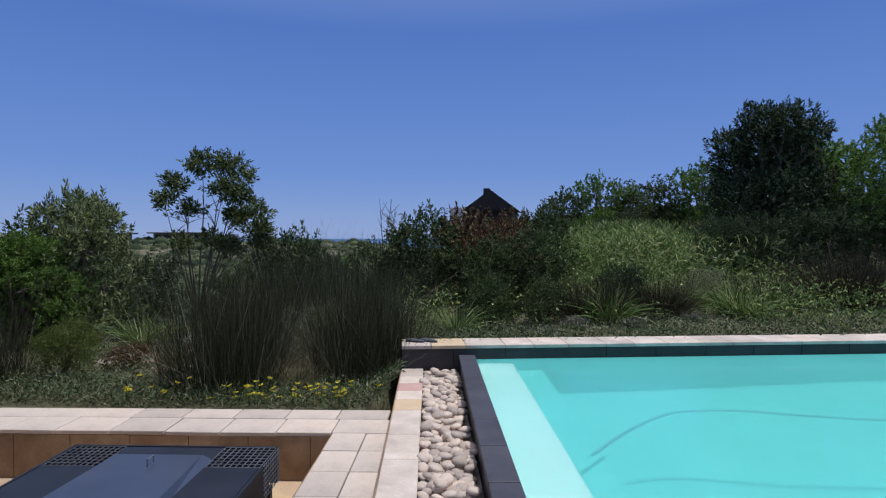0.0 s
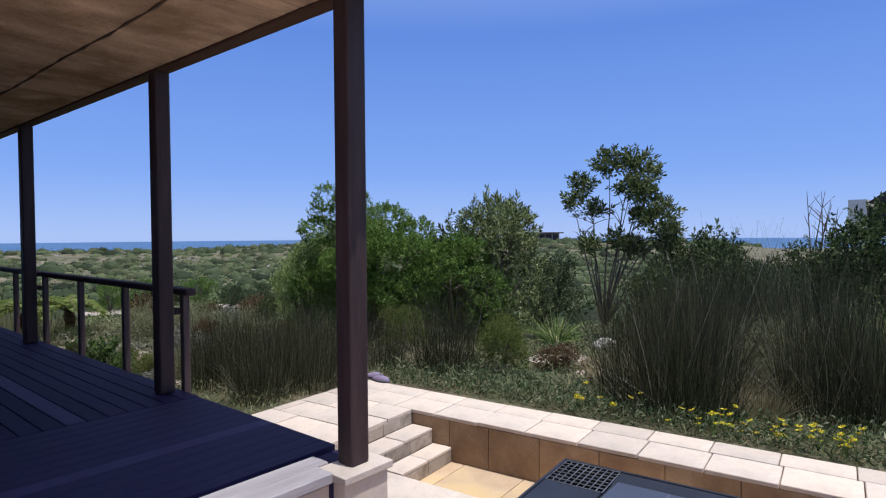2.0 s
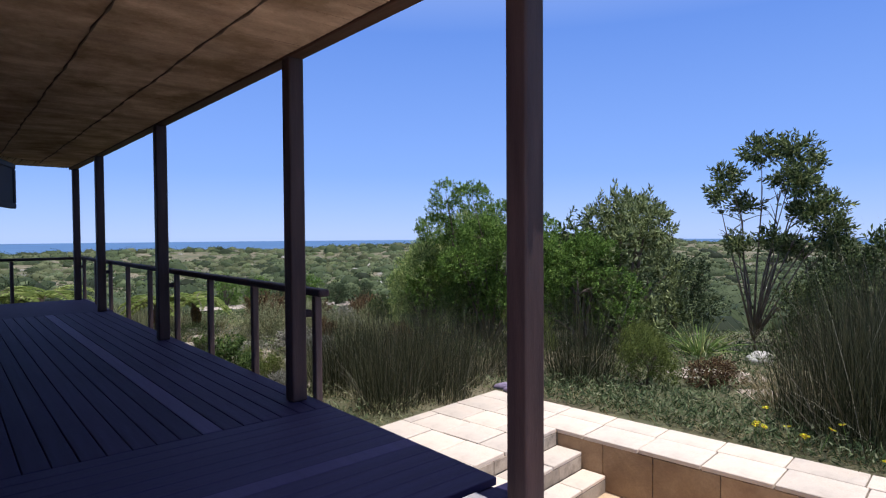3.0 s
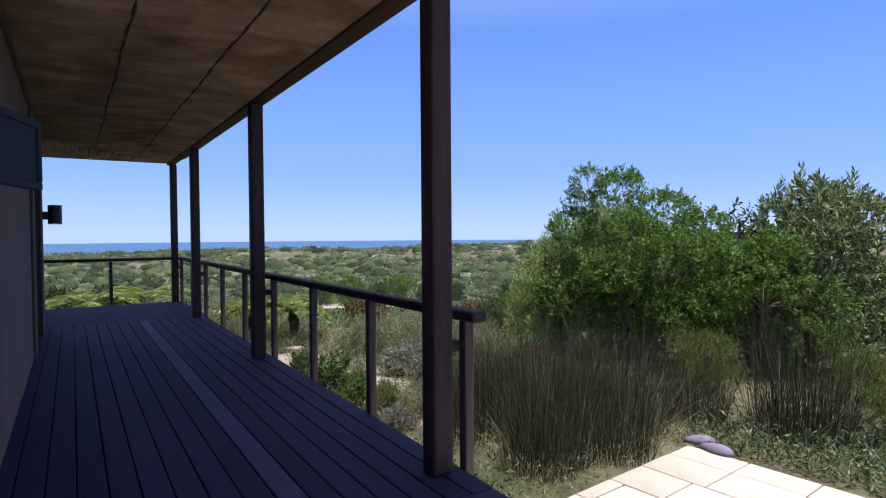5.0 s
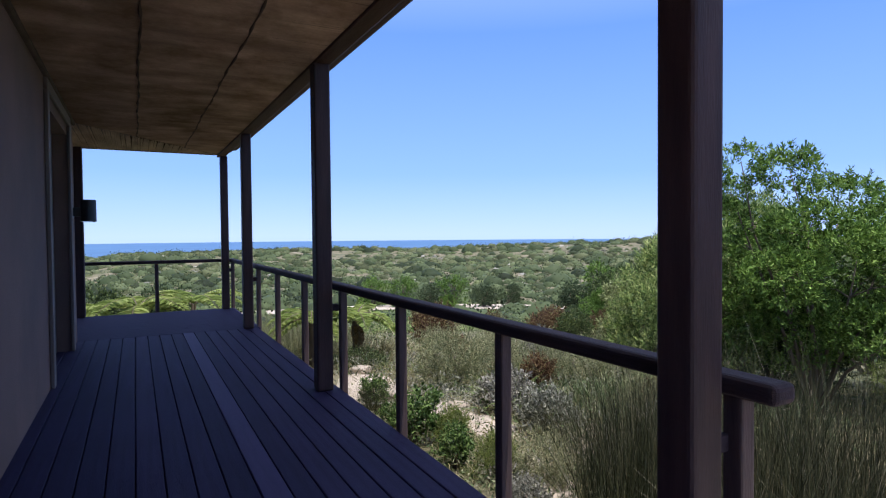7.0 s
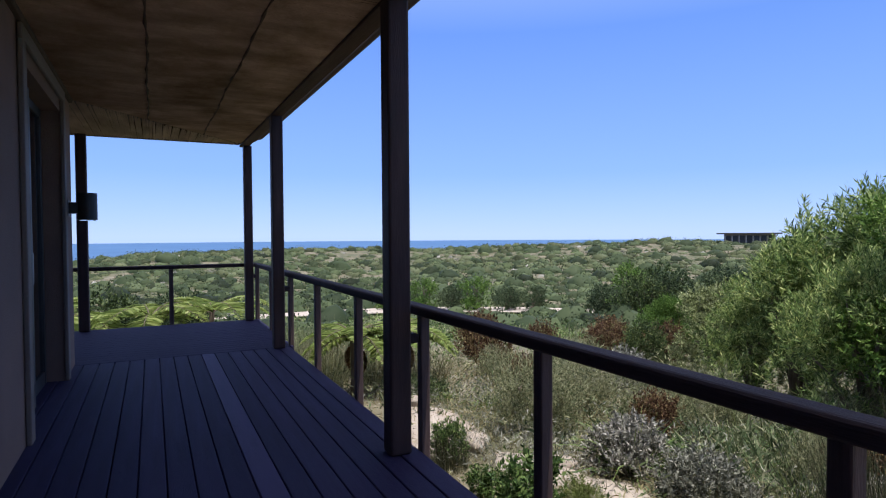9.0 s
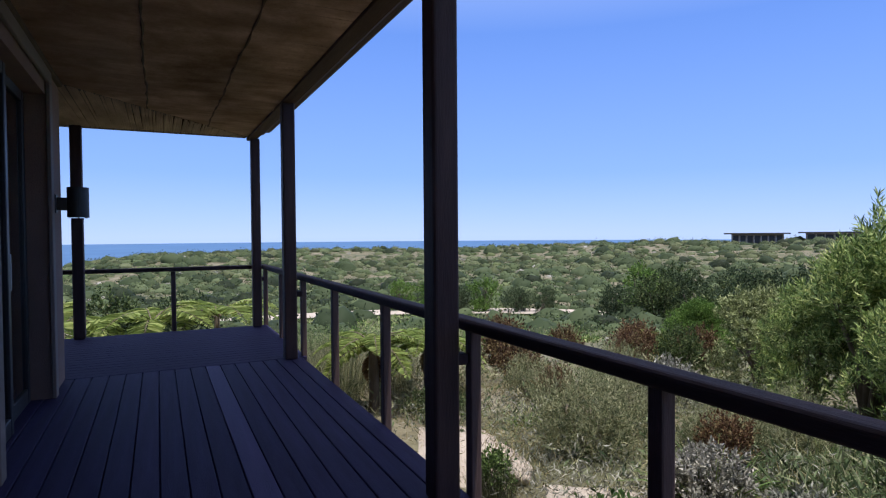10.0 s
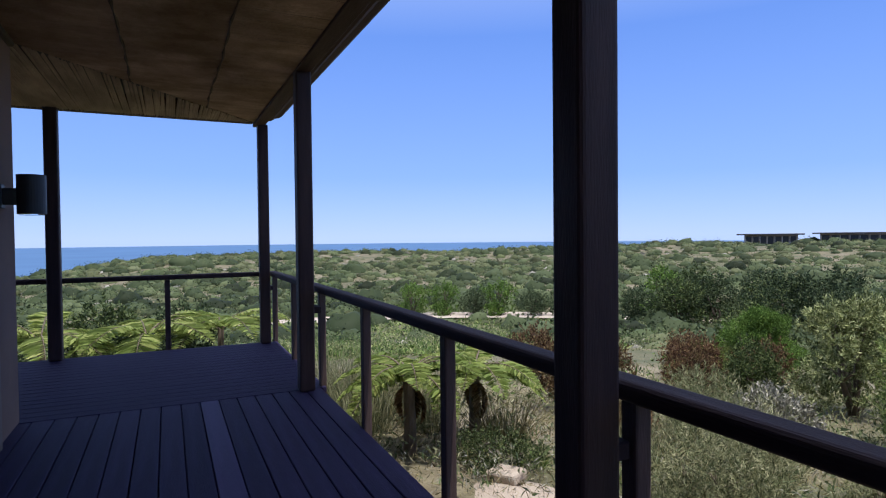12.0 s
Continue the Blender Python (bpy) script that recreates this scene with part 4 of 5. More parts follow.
def shrub(seed, across, height, lobes, twigs, per, leaf, width, material, name, label, group, **kw):
    lb = lobes_of(seed, across, height, lobes)
    v, f = crown(seed, lb, twigs, per, leaf, width, **kw)
    sp = [(l[0] * 0.8, l[1] * 0.8, l[2]) for l in lb[:7]]
    return plant_kind(name, mesh_np(name, v, f, M[material]), stems_mesh(seed, sp, height, 0.035 * height, M["bark"]), label, "bush", group)


K = {}
def clump_lobes(seed, across, height, count, small=0.24, large=0.4):
    """Small round clumps on the outside of one large heap, with dark gaps between them."""
    rng = random.Random(seed)
    out = [(0, 0, height * 0.5, across * 0.5, height * 0.3)]
    for k in range(count):
        a = k * 2.4 + rng.uniform(-0.4, 0.4)
        e = rng.uniform(0.0, 1.0) ** 0.9 * math.pi / 2 * 1.3 - 0.6
        s = rng.uniform(small, large) * across
        out.append((across * 0.75 * math.cos(a) * math.cos(e), across * 0.75 * math.sin(a) * math.cos(e), height * (0.38 + 0.50 * math.sin(e)), s, s * rng.uniform(0.7, 1.0)))
    return out


def clump_shrub(seed, across, height, count, twigs, per, leaf, width, material, label, group, sprays=0, **kw):
    lb = clump_lobes(seed, across, height, count)
    v, f = crown(seed, lb, twigs, per, leaf, width, **kw)
    if sprays:
        v, f = both((v, f), shoots(seed, crest(seed, lb, sprays), 0.24, 26, leaf, width))
    sp = [(l[0] * 0.9, l[1] * 0.9, l[2]) for l in lb[1:9]]
    return plant_kind("bush", mesh_np("bush", v, f, M[material]), stems_mesh(seed, sp, height, 0.03 * height, M["bark"]), label, "bush", group)


K["broad"] = clump_shrub(11, 1.15, 2.2, 32, 2900, 15, 0.058, 0.016, "broadleaf", "bright green dense bush of fine leaves in round clumps", "bright green bushes", twig=0.10, spread=0.75, shell=0.72)
K["oleander"] = clump_shrub(12, 1.1, 2.1, 30, 1500, 18, 0.10, 0.015, "oleander", "pale green bush with narrow leaves in rosettes", "narrow-leaved bushes", sprays=14, twig=0.15, rise=1.1, shell=0.72, whorl=True)
K["pale"] = clump_shrub(19, 1.0, 2.1, 28, 1150, 16, 0.085, 0.022, "pale_leaf", "pale cream-green bush with sparse leaf tufts on thin stems", "pale bushes", sprays=10, twig=0.11, rise=0.7, shell=0.62, whorl=True)
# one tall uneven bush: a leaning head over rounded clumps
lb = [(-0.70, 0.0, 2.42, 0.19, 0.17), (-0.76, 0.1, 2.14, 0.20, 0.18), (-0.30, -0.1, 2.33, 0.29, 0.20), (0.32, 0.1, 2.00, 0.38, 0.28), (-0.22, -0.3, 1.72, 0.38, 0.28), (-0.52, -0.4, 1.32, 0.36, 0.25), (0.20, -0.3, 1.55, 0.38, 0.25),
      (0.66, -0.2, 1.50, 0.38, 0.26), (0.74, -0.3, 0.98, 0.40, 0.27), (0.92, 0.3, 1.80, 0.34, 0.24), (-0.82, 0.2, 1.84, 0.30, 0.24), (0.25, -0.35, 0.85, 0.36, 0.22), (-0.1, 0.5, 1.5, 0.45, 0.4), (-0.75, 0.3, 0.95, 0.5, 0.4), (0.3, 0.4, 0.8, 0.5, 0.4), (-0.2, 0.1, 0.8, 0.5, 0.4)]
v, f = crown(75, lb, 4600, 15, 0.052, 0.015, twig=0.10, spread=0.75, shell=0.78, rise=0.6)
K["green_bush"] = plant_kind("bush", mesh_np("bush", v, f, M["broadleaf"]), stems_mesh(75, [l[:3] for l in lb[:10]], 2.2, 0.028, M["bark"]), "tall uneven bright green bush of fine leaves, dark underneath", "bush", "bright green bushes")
K["fine"] = shrub(20, 0.55, 0.8, 8, 800, 18, 0.05, 0.006, "fine_green", "bush", "yellow-green rounded bush of fine needle leaves", "fine-leaved bushes", twig=0.14, rise=1.2, spread=0.5)
K["olive"] = shrub(13, 1.0, 1.8, 9, 620, 16, 0.085, 0.03, "olive", "bush", "olive green open coastal bush", "olive bushes", twig=0.22, rise=0.7)
K["dull"] = shrub(14, 1.1, 1.6, 9, 700, 16, 0.06, 0.024, "dull", "bush", "dull dark green dense coastal bush", "dark green bushes", twig=0.18)
K["silver"] = shrub(15, 0.5, 0.55, 7, 420, 15, 0.05, 0.020, "silver", "bush", "low silvery grey everlasting bush", "silver bushes", twig=0.14, rise=1.0)
K["heath"] = shrub(16, 0.6, 0.85, 8, 500, 24, 0.06, 0.007, "heath", "bush", "grey-green wiry heath bush on sandy ground", "heath bushes", twig=0.34, rise=1.5, spread=0.3, whorl=True)
K["weed"] = shrub(33, 0.5, 1.0, 7, 240, 10, 0.085, 0.042, "weed", "bush", "leafy mid-green weed growing beside the deck", "leafy weeds", twig=0.2, rise=1.0, spread=0.9)
K["dry"] = shrub(17, 0.6, 0.9, 7, 360, 15, 0.06, 0.022, "dry", "bush", "dry red-brown shrub with brittle leaves", "dry shrubs", twig=0.24, rise=1.1)
K["low"] = shrub(18, 0.75, 0.65, 8, 480, 16, 0.042, 0.016, "scrub", "bush", "low rounded dull green bush", "low bushes", twig=0.12)
K["dome"] = plant_kind("reed_dome", mesh_np("reed_dome", *both(blades(21, 1500, 0.28, 0.85, 0.006, 0.9, 0.25, 3), blades(22, 700, 0.4, 0.7, 0.006, 1.5, 0.3, 3)), M["dome"]), None,
                       "dark rounded dome of fine reeds", "reeds", "reed domes")
K["reeds"] = plant_kind("reed_clump", mesh_np("reed_clump", *both(blades(23, 560, 0.46, 1.2, 0.0065, 0.12, 0.12, 3, jitter=0.11), blades(24, 240, 0.46, 1.6, 0.005, 0.36, 0.3, 3, jitter=0.18)), M["reeds"]),
                        mesh_np("dry_stalk", *both(blades(27, 62, 0.46, 1.1, 0.005, 0.8, 0.3, 3, jitter=0.35), blades(29, 30, 0.46, 1.6, 0.0045, 0.5, 0.25, 3, jitter=0.3)), M["dry_stalk"]),
                        "tall dark green upright reed clump", "reeds", "reed clumps")
for k, m, seed, across, height, leaf, wide_, n in (("broad", "broadleaf", 11, 1.15, 2.2, 0.085, 0.04, 15), ("dull", "dull", 14, 1.1, 1.6, 0.065, 0.03, 12), ("olive", "olive", 13, 1.0, 1.8, 0.085, 0.035, 12)):
    lb = lobes_of(seed, across, height, n)
    v, f = crown(seed, lb, 620, 12, leaf * 1.1, wide_ * 1.1, twig=0.16)
    FAR_KIND[K[k][1].name] = (K[k][0], mesh_np("far_" + k, v, f, M[m]), K[k][2], K[k][3], K[k][4], K[k][5])
K["rush"] = plant_kind("rush_clump", mesh_np("rush_clump", *blades(28, 520, 0.3, 0.95, 0.008, 0.4, 0.2, 3), M["heath"]), None, "olive green upright rush clump beside the deck", "reeds", "rush clumps")
K["tuft"] = plant_kind("grass_tuft", mesh_np("grass_tuft", *blades(25, 160, 0.14, 0.75, 0.022, 0.9, 0.75, 4), M["grass"]), None, "green arching strap-leaved tuft", "grass", "strap tufts")
K["straw"] = plant_kind("straw_tuft", mesh_np("straw_tuft", *blades(26, 420, 0.22, 0.75, 0.007, 0.6, 0.4, 3), M["straw"]), None, "straw-coloured dry grass tuft", "grass", "dry tufts")


def tree_kind(seed, lobes, twigs, per, leaf, width, material, label, height, trunk, thick):
    v, f = crown(seed, lobes, twigs, per, leaf, width, twig=0.2, rise=0.5, shell=0.3, whorl=True)
    sp = [(l[0], l[1], l[2]) for l in lobes]
    return plant_kind("tree", mesh_np("tree", v, f, M[material]), stems_mesh(seed, sp, height, thick, M["bark"], trunk), label, "tree", "")


K["open_tree"] = tree_kind(31, [(-0.60, 0.0, 2.62, 0.24, 0.17), (-0.34, 0.2, 2.98, 0.25, 0.18), (0.12, 0.0, 3.38, 0.32, 0.22), (0.60, -0.1, 3.42, 0.32, 0.20), (0.95, 0.1, 3.22, 0.26, 0.18), (0.42, -0.3, 2.88, 0.34, 0.22), (1.00, 0.2, 2.78, 0.30, 0.2),
                                (1.28, 0.0, 2.48, 0.26, 0.18), (-0.05, 0.3, 2.5, 0.25, 0.16), (0.72, -0.3, 2.32, 0.32, 0.2), (1.2, -0.2, 2.05, 0.28, 0.18), (0.22, -0.2, 1.92, 0.28, 0.18), (-0.36, -0.2, 1.84, 0.24, 0.16), (0.75, 0.3, 1.72, 0.32, 0.2), (1.45, 0.2, 1.8, 0.28, 0.2)],
                           820, 15, 0.095, 0.030, "tree_leaf", "open slender tree with grey limbs and tufted olive leaves", 3.2, 0.3, 0.028)
K["dark_tree"] = tree_kind(32, [(0, 0, 2.9, 1.0, 0.85), (0.8, 0.1, 2.6, 0.8, 0.7), (-0.8, 0, 2.5, 0.75, 0.7), (-1.1, -0.2, 3.1, 0.5, 0.4), (0.3, -0.5, 3.5, 0.75, 0.55), (-0.3, -0.4, 3.6, 0.6, 0.45), (1.2, -0.2, 2.0, 0.8, 0.6),
                                (-1.0, -0.4, 1.7, 0.8, 0.6), (0.2, -0.8, 1.8, 0.9, 0.6), (0.9, -0.6, 3.3, 0.55, 0.4)], 2300, 15, 0.12, 0.034, "silver_green", "large dense dark green tree beside the pool", 4.0, 0.6, 0.12)

# along the paving and behind the fire court
for x, y, s in ((-3.1, 6.1, 1.05), (-3.55, 6.25, 1.12), (-3.3, 6.6, 1.15), (-1.95, 6.75, 1.08), (-1.62, 7.1, 1.1), (-2.0, 7.3, 1.15), (-3.2, 8.2, 1.3), (-2.5, 8.7, 1.25), (-3.9, 8.9, 1.25), (-4.05, 7.9, 0.6)):
    plant(K["reeds"], x, y, s)
plant(K["straw"], -2.5, 6.3, 0.7)
plant(K["straw"], -4.2, 6.6, 0.7)
plant(K["straw"], -4.6, 7.2, 0.4)
plant(K["heath"], -2.6, 7.6, 0.9)
plant(K["dull"], -4.6, 11.2, 0.85)
plant(K["dull"], -3.4, 10.2, 0.8)
plant(K["reeds"], -6.1, 5.95, 0.85, tall=1.1)
plant(K["fine"], -5.5, 6.4, 0.78)
plant(K["fine"], -6.3, 7.6, 0.7)
plant(K["dry"], -5.0, 7.0, 0.6, tall=0.6)
plant(K["tuft"], -5.95, 8.6, 1.0)
plant(K["tuft"], -1.5, 7.9, 0.9)
plant(K["tuft"], -0.9, 8.3, 0.9)
plant(K["open_tree"], -5.65, 9.7, 0.90, 49)
plant(K["olive"], -4.1, 10.4, 1.0)
plant(K["olive"], -4.6, 9.4, 0.7)
plant(K["pale"], -7.45, 9.0, 1.1, 20, tall=1.1)
plant(K["olive"], -8.5, 9.4, 1.25)
plant(K["dull"], -7.9, 11.3, 1.05)
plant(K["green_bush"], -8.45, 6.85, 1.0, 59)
plant(K["oleander"], -9.35, 6.3, 0.62, 80, tall=1.18)
plant(K["broad"], -7.55, 8.0, 0.8, 160)
plant(K["fine"], -7.35, 6.55, 0.85)
plant(K["dull"], -9.3, 7.4, 0.75)
for x, y, s in ((-6.85, 3.75, 0.72), (-7.25, 4.2, 0.8), (-7.7, 3.7, 0.75), (-6.75, 4.35, 0.75), (-7.1, 4.95, 0.8), (-8.1, 4.3, 0.72), (-7.7, 4.9, 0.7), (-6.85, 5.6, 0.62)):
    plant(K["reeds"], x, y, s)
# below the rail
plant(K["oleander"], -10.75, 7.6, 0.85, 30)
plant(K["oleander"], -10.1, 8.1, 1.02, 200, tall=1.06)
plant(K["oleander"], -11.5, 7.9, 0.6)
for kind, x, y, s in (("dry", -14.5, 5.75, 0.95), ("heath", -11.1, 4.35, 0.8), ("heath", -11.5, 5.15, 0.75), ("heath", -10.5, 5.2, 0.6), ("heath", -10.3, 5.65, 0.65), ("heath", -12.6, 6.0, 0.8),
                      ("silver", -9.9, 4.3, 0.75), ("silver", -10.2, 4.55, 0.5), ("silver", -12.3, 6.5, 1.0), ("silver", -9.2, 4.25, 0.7), ("dry", -17.9, 7.6, 1.0), ("dry", -16.9, 8.6, 0.8), ("dry", -10.3, 4.95, 0.5),
                      ("dry", -12.9, 5.4, 0.5), ("reeds", -8.8, 4.0, 0.34), ("reeds", -10.6, 3.15, 0.3), ("heath", -8.35, 3.55, 0.42), ("fine", -8.6, 3.3, 0.42), ("fine", -9.3, 3.35, 0.4), ("silver", -8.1, 3.2, 0.4),
                      ("reeds", -8.1, 4.0, 0.6), ("reeds", -8.35, 4.75, 0.5), ("dry", -8.9, 5.4, 0.5), ("heath", -9.0, 5.2, 0.55), ("heath", -9.4, 6.2, 0.6), ("silver", -8.7, 5.0, 0.5), ("heath", -13.3, 5.2, 0.6)):
    plant(K[kind], x, y, s)
for x, y, sz in ((-9.55, 3.1, 0.48), (-10.75, 3.25, 0.34), (-8.9, 3.15, 0.34), (-10.05, 3.1, 0.24)):
    plant(K["weed"], x, y, sz)
plant(K["tuft"], -9.9, 4.3, 0.7)
plant(K["olive"], -14.2, 8.8, 0.5)
plant(K["dry"], -14.8, 8.4, 0.7)
plant(K["fine"], -15.4, 9.4, 0.9)
plant(K["pale"], -13.1, 9.2, 0.72)
for x, y in ((-9.3, 5.3), (-9.6, 5.8), (-8.9, 5.6), (-9.0, 4.9), (-10.0, 5.6), (-12.0, 4.3), (-8.6, 5.1), (-13.0, 3.8), (-12.6, 4.1)):
    plant(K["tuft"], x, y, random.uniform(0.35, 0.5))
for x, y in ((-13.3, 4.2), (-14.6, 3.9), (-15.3, 3.6), (-17.4, 2.4), (-17.3, 3.0), (-15.9, 3.8)):
    plant(K["straw"], x, y, random.uniform(0.8, 1.1))
for x, y, s in ((-14.5, 3.25, 0.9), (-15.0, 3.4, 1.0), (-15.6, 3.2, 0.95), (-14.3, 3.9, 0.9), (-16.4, 3.3, 0.9), (-17.2, 1.9, 0.9), (-17.0, 2.7, 1.0), (-12.3, 4.9, 0.6)):
    plant(K["rush"], x, y, s)
plant(K["low"], -12.6, 3.75, 0.55)
# behind the pool
for x, y, s in ((1.08, 9.3, 0.98), (2.2, 9.6, 0.92), (4.0, 10.1, 0.8), (5.3, 10.4, 1.3), (6.1, 10.9, 1.3)):
    plant(K["dome"], x, y, s)
plant(K["dark_tree"], 5.7, 14.6, 0.84, 0, tall=1.12)
for x, y, s in ((4.3, 13.4, 0.85), (5.3, 13.0, 0.9), (6.4, 13.0, 1.0), (7.6, 14.0, 1.2), (8.3, 12.8, 1.1)):
    plant(K["dull"], x, y, s)
plant(K["broad"], 8.8, 13.6, 1.6, tall=1.08)
plant(K["broad"], 8.4, 18.5, 1.6)
plant(K["broad"], 11.5, 15.5, 1.8)
plant(K["dry"], -1.0, 12.0, 1.7, tall=1.15)
plant(K["dry"], -0.2, 11.6, 1.3, tall=1.1)
plant(K["dry"], -0.3, 12.8, 1.5, tall=1.2)
plant(K["olive"], -1.8, 11.6, 1.1)
plant(K["olive"], -0.5, 10.2, 0.75)
plant(K["olive"], 0.3, 10.6, 0.8)
plant(K["olive"], -0.4, 8.9, 0.45)
plant(K["olive"], 0.35, 9.0, 0.42)
plant(K["dull"], 1.65, 10.0, 0.5)
plant(K["heath"], 3.1, 10.3, 0.7)
plant(K["olive"], 0.6, 13.2, 0.95)
plant(K["low"], 1.7, 11.0, 0.7)
plant(K["low"], 3.4, 11.2, 0.7)
plant(K["olive"], -3.0, 11.6, 0.8)
plant(K["olive"], -2.0, 15.5, 0.9)
plant(K["olive"], -1.0, 17.0, 0.85)
plant(K["dull"], 0.2, 17.5, 0.95)
for k in range(30):
    plant(K["tuft"], random.uniform(-0.6, 4.2), random.uniform(8.9, 14.5), random.uniform(0.5, 1.0))
for k in range(16):
    plant(K["silver"], 0.2 + k * 0.42 + random.uniform(-0.3, 0.3), 8.4 + k * 0.12 + random.uniform(-0.2, 0.5), random.uniform(0.3, 0.5), tall=0.6)
for k in range(20):
    plant(random.choice([K["dull"], K["olive"], K["dull"], K["broad"]]), random.uniform(-6, 9), random.uniform(16, 21), random.uniform(0.5, 0.8))
for x, y, s in ((-0.8, 23, 0.7), (0.2, 22, 0.85), (1.7, 22, 1.4), (3.0, 22.5, 1.35), (4.2, 23, 1.4), (5.5, 24, 1.55), (7.0, 24, 1.6), (8.6, 25, 1.8), (11, 26, 1.9), (13.5, 27, 2.0)):
    plant(random.choice([K["broad"], K["olive"]]), x, y, s * 0.8)
# the hollow to the west
for x, y, s, k in ((-15.7, 11.0, 0.62, "broad"), (-16.4, 11.9, 0.6, "broad"), (-15.25, 8.9, 0.9, "dry"), (-14.7, 11.6, 0.5, "olive"), (-16.7, 11.4, 0.55, "fine"), (-16.8, 10.4, 0.95, "dry"), (-15.1, 10.3, 0.9, "dry"), (-15.9, 10.4, 0.8, "fine"), (-16.2, 9.8, 0.8, "dry"),
                   (-34.2, 25.6, 1.4, "dull"), (-33.2, 28.0, 1.7, "olive"), (-32.8, 30.6, 1.9, "dull"), (-31.0, 33.2, 1.8, "olive"), (-33.5, 36.0, 2.1, "dull"), (-36.4, 33.0, 2.0, "olive"), (-29.4, 34.4, 1.6, "dull"), (-36.0, 29.5, 1.6, "broad"), (-28.4, 29.8, 2.0, "dull"), (-26.0, 31.0, 2.1, "dull"), (-24.0, 28.0, 1.6, "dull"),
                   (-19.0, 22.5, 1.6, "olive"), (-17.5, 21.5, 1.5, "dull"), (-20.0, 26.0, 1.5, "olive"), (-18.5, 14.5, 1.0, "olive"), (-13.6, 14.0, 1.2, "dull"), (-11.8, 12.5, 1.1, "olive"), (-10.2, 11.4, 1.0, "dull"),
                   (-47, 17.0, 1.1, "broad"), (-45.5, 18.8, 1.1, "broad"), (-44.5, 20.5, 1.2, "dull"), (-43.5, 22.0, 1.15, "broad"), (-42.3, 23.8, 1.2, "dull"), (-41.2, 25.4, 1.2, "dull")):
    plant(K[k], x, y, s)

bare = thing("bare_shrub", "leafless grey shrub with thin twigs above the bushes", "bush", pose(-3.0, 13.0, 0.1))
bm = bmesh.new()
rb = random.Random(5)
for k in range(7):
    tip = Vector((rb.uniform(-0.35, 0.35), rb.uniform(-0.3, 0.3), rb.uniform(1.5, 2.1)))
    mid = tip * 0.55 + Vector((rb.uniform(-0.08, 0.08), 0, 0))
    add_tube(bm, [(0, 0, 0), mid, tip], [0.018, 0.011, 0.004], 5)
    for q in range(3):
        e = mid.lerp(tip, 0.3 + 0.2 * q) + Vector((rb.uniform(-0.22, 0.22), rb.uniform(-0.2, 0.2), 0.18))
        add_tube(bm, [mid.lerp(tip, 0.25 + 0.2 * q), e], [0.007, 0.003], 4)
part("twig", bm, M["bark"], bare)

# tree ferns beside the deck
def frond(seed, length):
    rng = np.random.default_rng(seed)
    n = 42
    t = np.linspace(0.10, 0.99, n)
    spine = np.stack([length * t, 0 * t, length * (0.62 * t - 0.98 * t ** 2)], 1)
    w = length * 0.27 * np.sin(np.clip(t * 0.97 + 0.03, 0, 1) * math.pi) ** 0.75 + 0.012
    sets = []
    for s in (-1, 1):
        way = unit(np.stack([0.45 + 0 * t, s + 0 * t, -0.30 + 0 * t], 1) + rng.normal(size=(n, 3)) * 0.06)
        sets.append(leaves(spine, way, w * rng.uniform(0.9, 1.08, n), 0.018 + 0.13 * w, rng, 0.08))
        for q in (0.3, 0.55, 0.8):
            base = spine + way * (w * q)[:, None]
            for u in (-1, 1):
                tip = unit(way * 0.7 + np.array([0.8 * u, 0, -0.1]))
                sets.append(leaves(base, tip, w * 0.22 * (1.2 - q), 0.012, rng, 0.05))
    return both(*sets)


def fern_kind(name, seed, length, material, count):
    me = mesh_np(name, *frond(seed, length), M[material])
    bm = bmesh.new()
    t = np.linspace(0, 1, 8)
    add_tube(bm, [(length * a, 0, length * (0.62 * a - 0.98 * a * a)) for a in t], [0.011 * (1.1 - a) for a in t], 5)
    return me, bm_mesh("spine", bm, M["bark"], True), count


def tree_fern(x, y, z, height, kind, dead=None):
    me, spine, count = kind
    t = thing("tree_fern", "tree fern with arching yellow-green fronds on a brown fibrous trunk", "fern", pose(x, y, z, 0, 0, random.uniform(0, 90)), "tree ferns")
    bm = bmesh.new()
    add_tube(bm, [(0, 0, -0.1), (0.01, 0, height * 0.5), (0, 0, height)], [0.07, 0.055, 0.05], 10)
    part("trunk", bm, M["bark"], t)
    for k in range(count):
        m = pose(0, 0, height - 0.04, 0, random.uniform(-30, 4), k * 360 / count + random.uniform(-12, 12))
        f = part("frond", me, None, t, "", m)
        part("spine", spine, None, f)
    if dead:
        for k in range(dead[2]):
            part("dead_frond", dead[0], None, t, "hanging brown frond", pose(0, 0, height - 0.08, 0, random.uniform(48, 75), k * 60 + random.uniform(-20, 20)))


fk = fern_kind("frond", 41, 0.66, "fern", 13)
dead = fern_kind("dead_frond", 43, 0.36, "dead_frond", 3)
tree_fern(-13.4, 3.3, -0.85, 0.96, fk, dead)
tree_fern(-13.4, 3.95, -0.9, 0.98, fk, dead)
fk2 = fern_kind("frond_wide", 42, 1.2, "fern", 9)
tree_fern(-18.6, 1.1, -1.3, 1.15, fk2)
tree_fern(-19.2, 2.2, -1.5, 1.3, fk2)
tree_fern(-18.9, -0.3, -1.4, 1.25, fk2)
plant(K["dull"], -20.6, 1.6, 1.0)
plant(K["olive"], -21.5, 0.2, 1.0)
plant(K["dull"], -20.5, -1.2, 1.0)
plant(K["low"], -18.0, 0.0, 1.0)

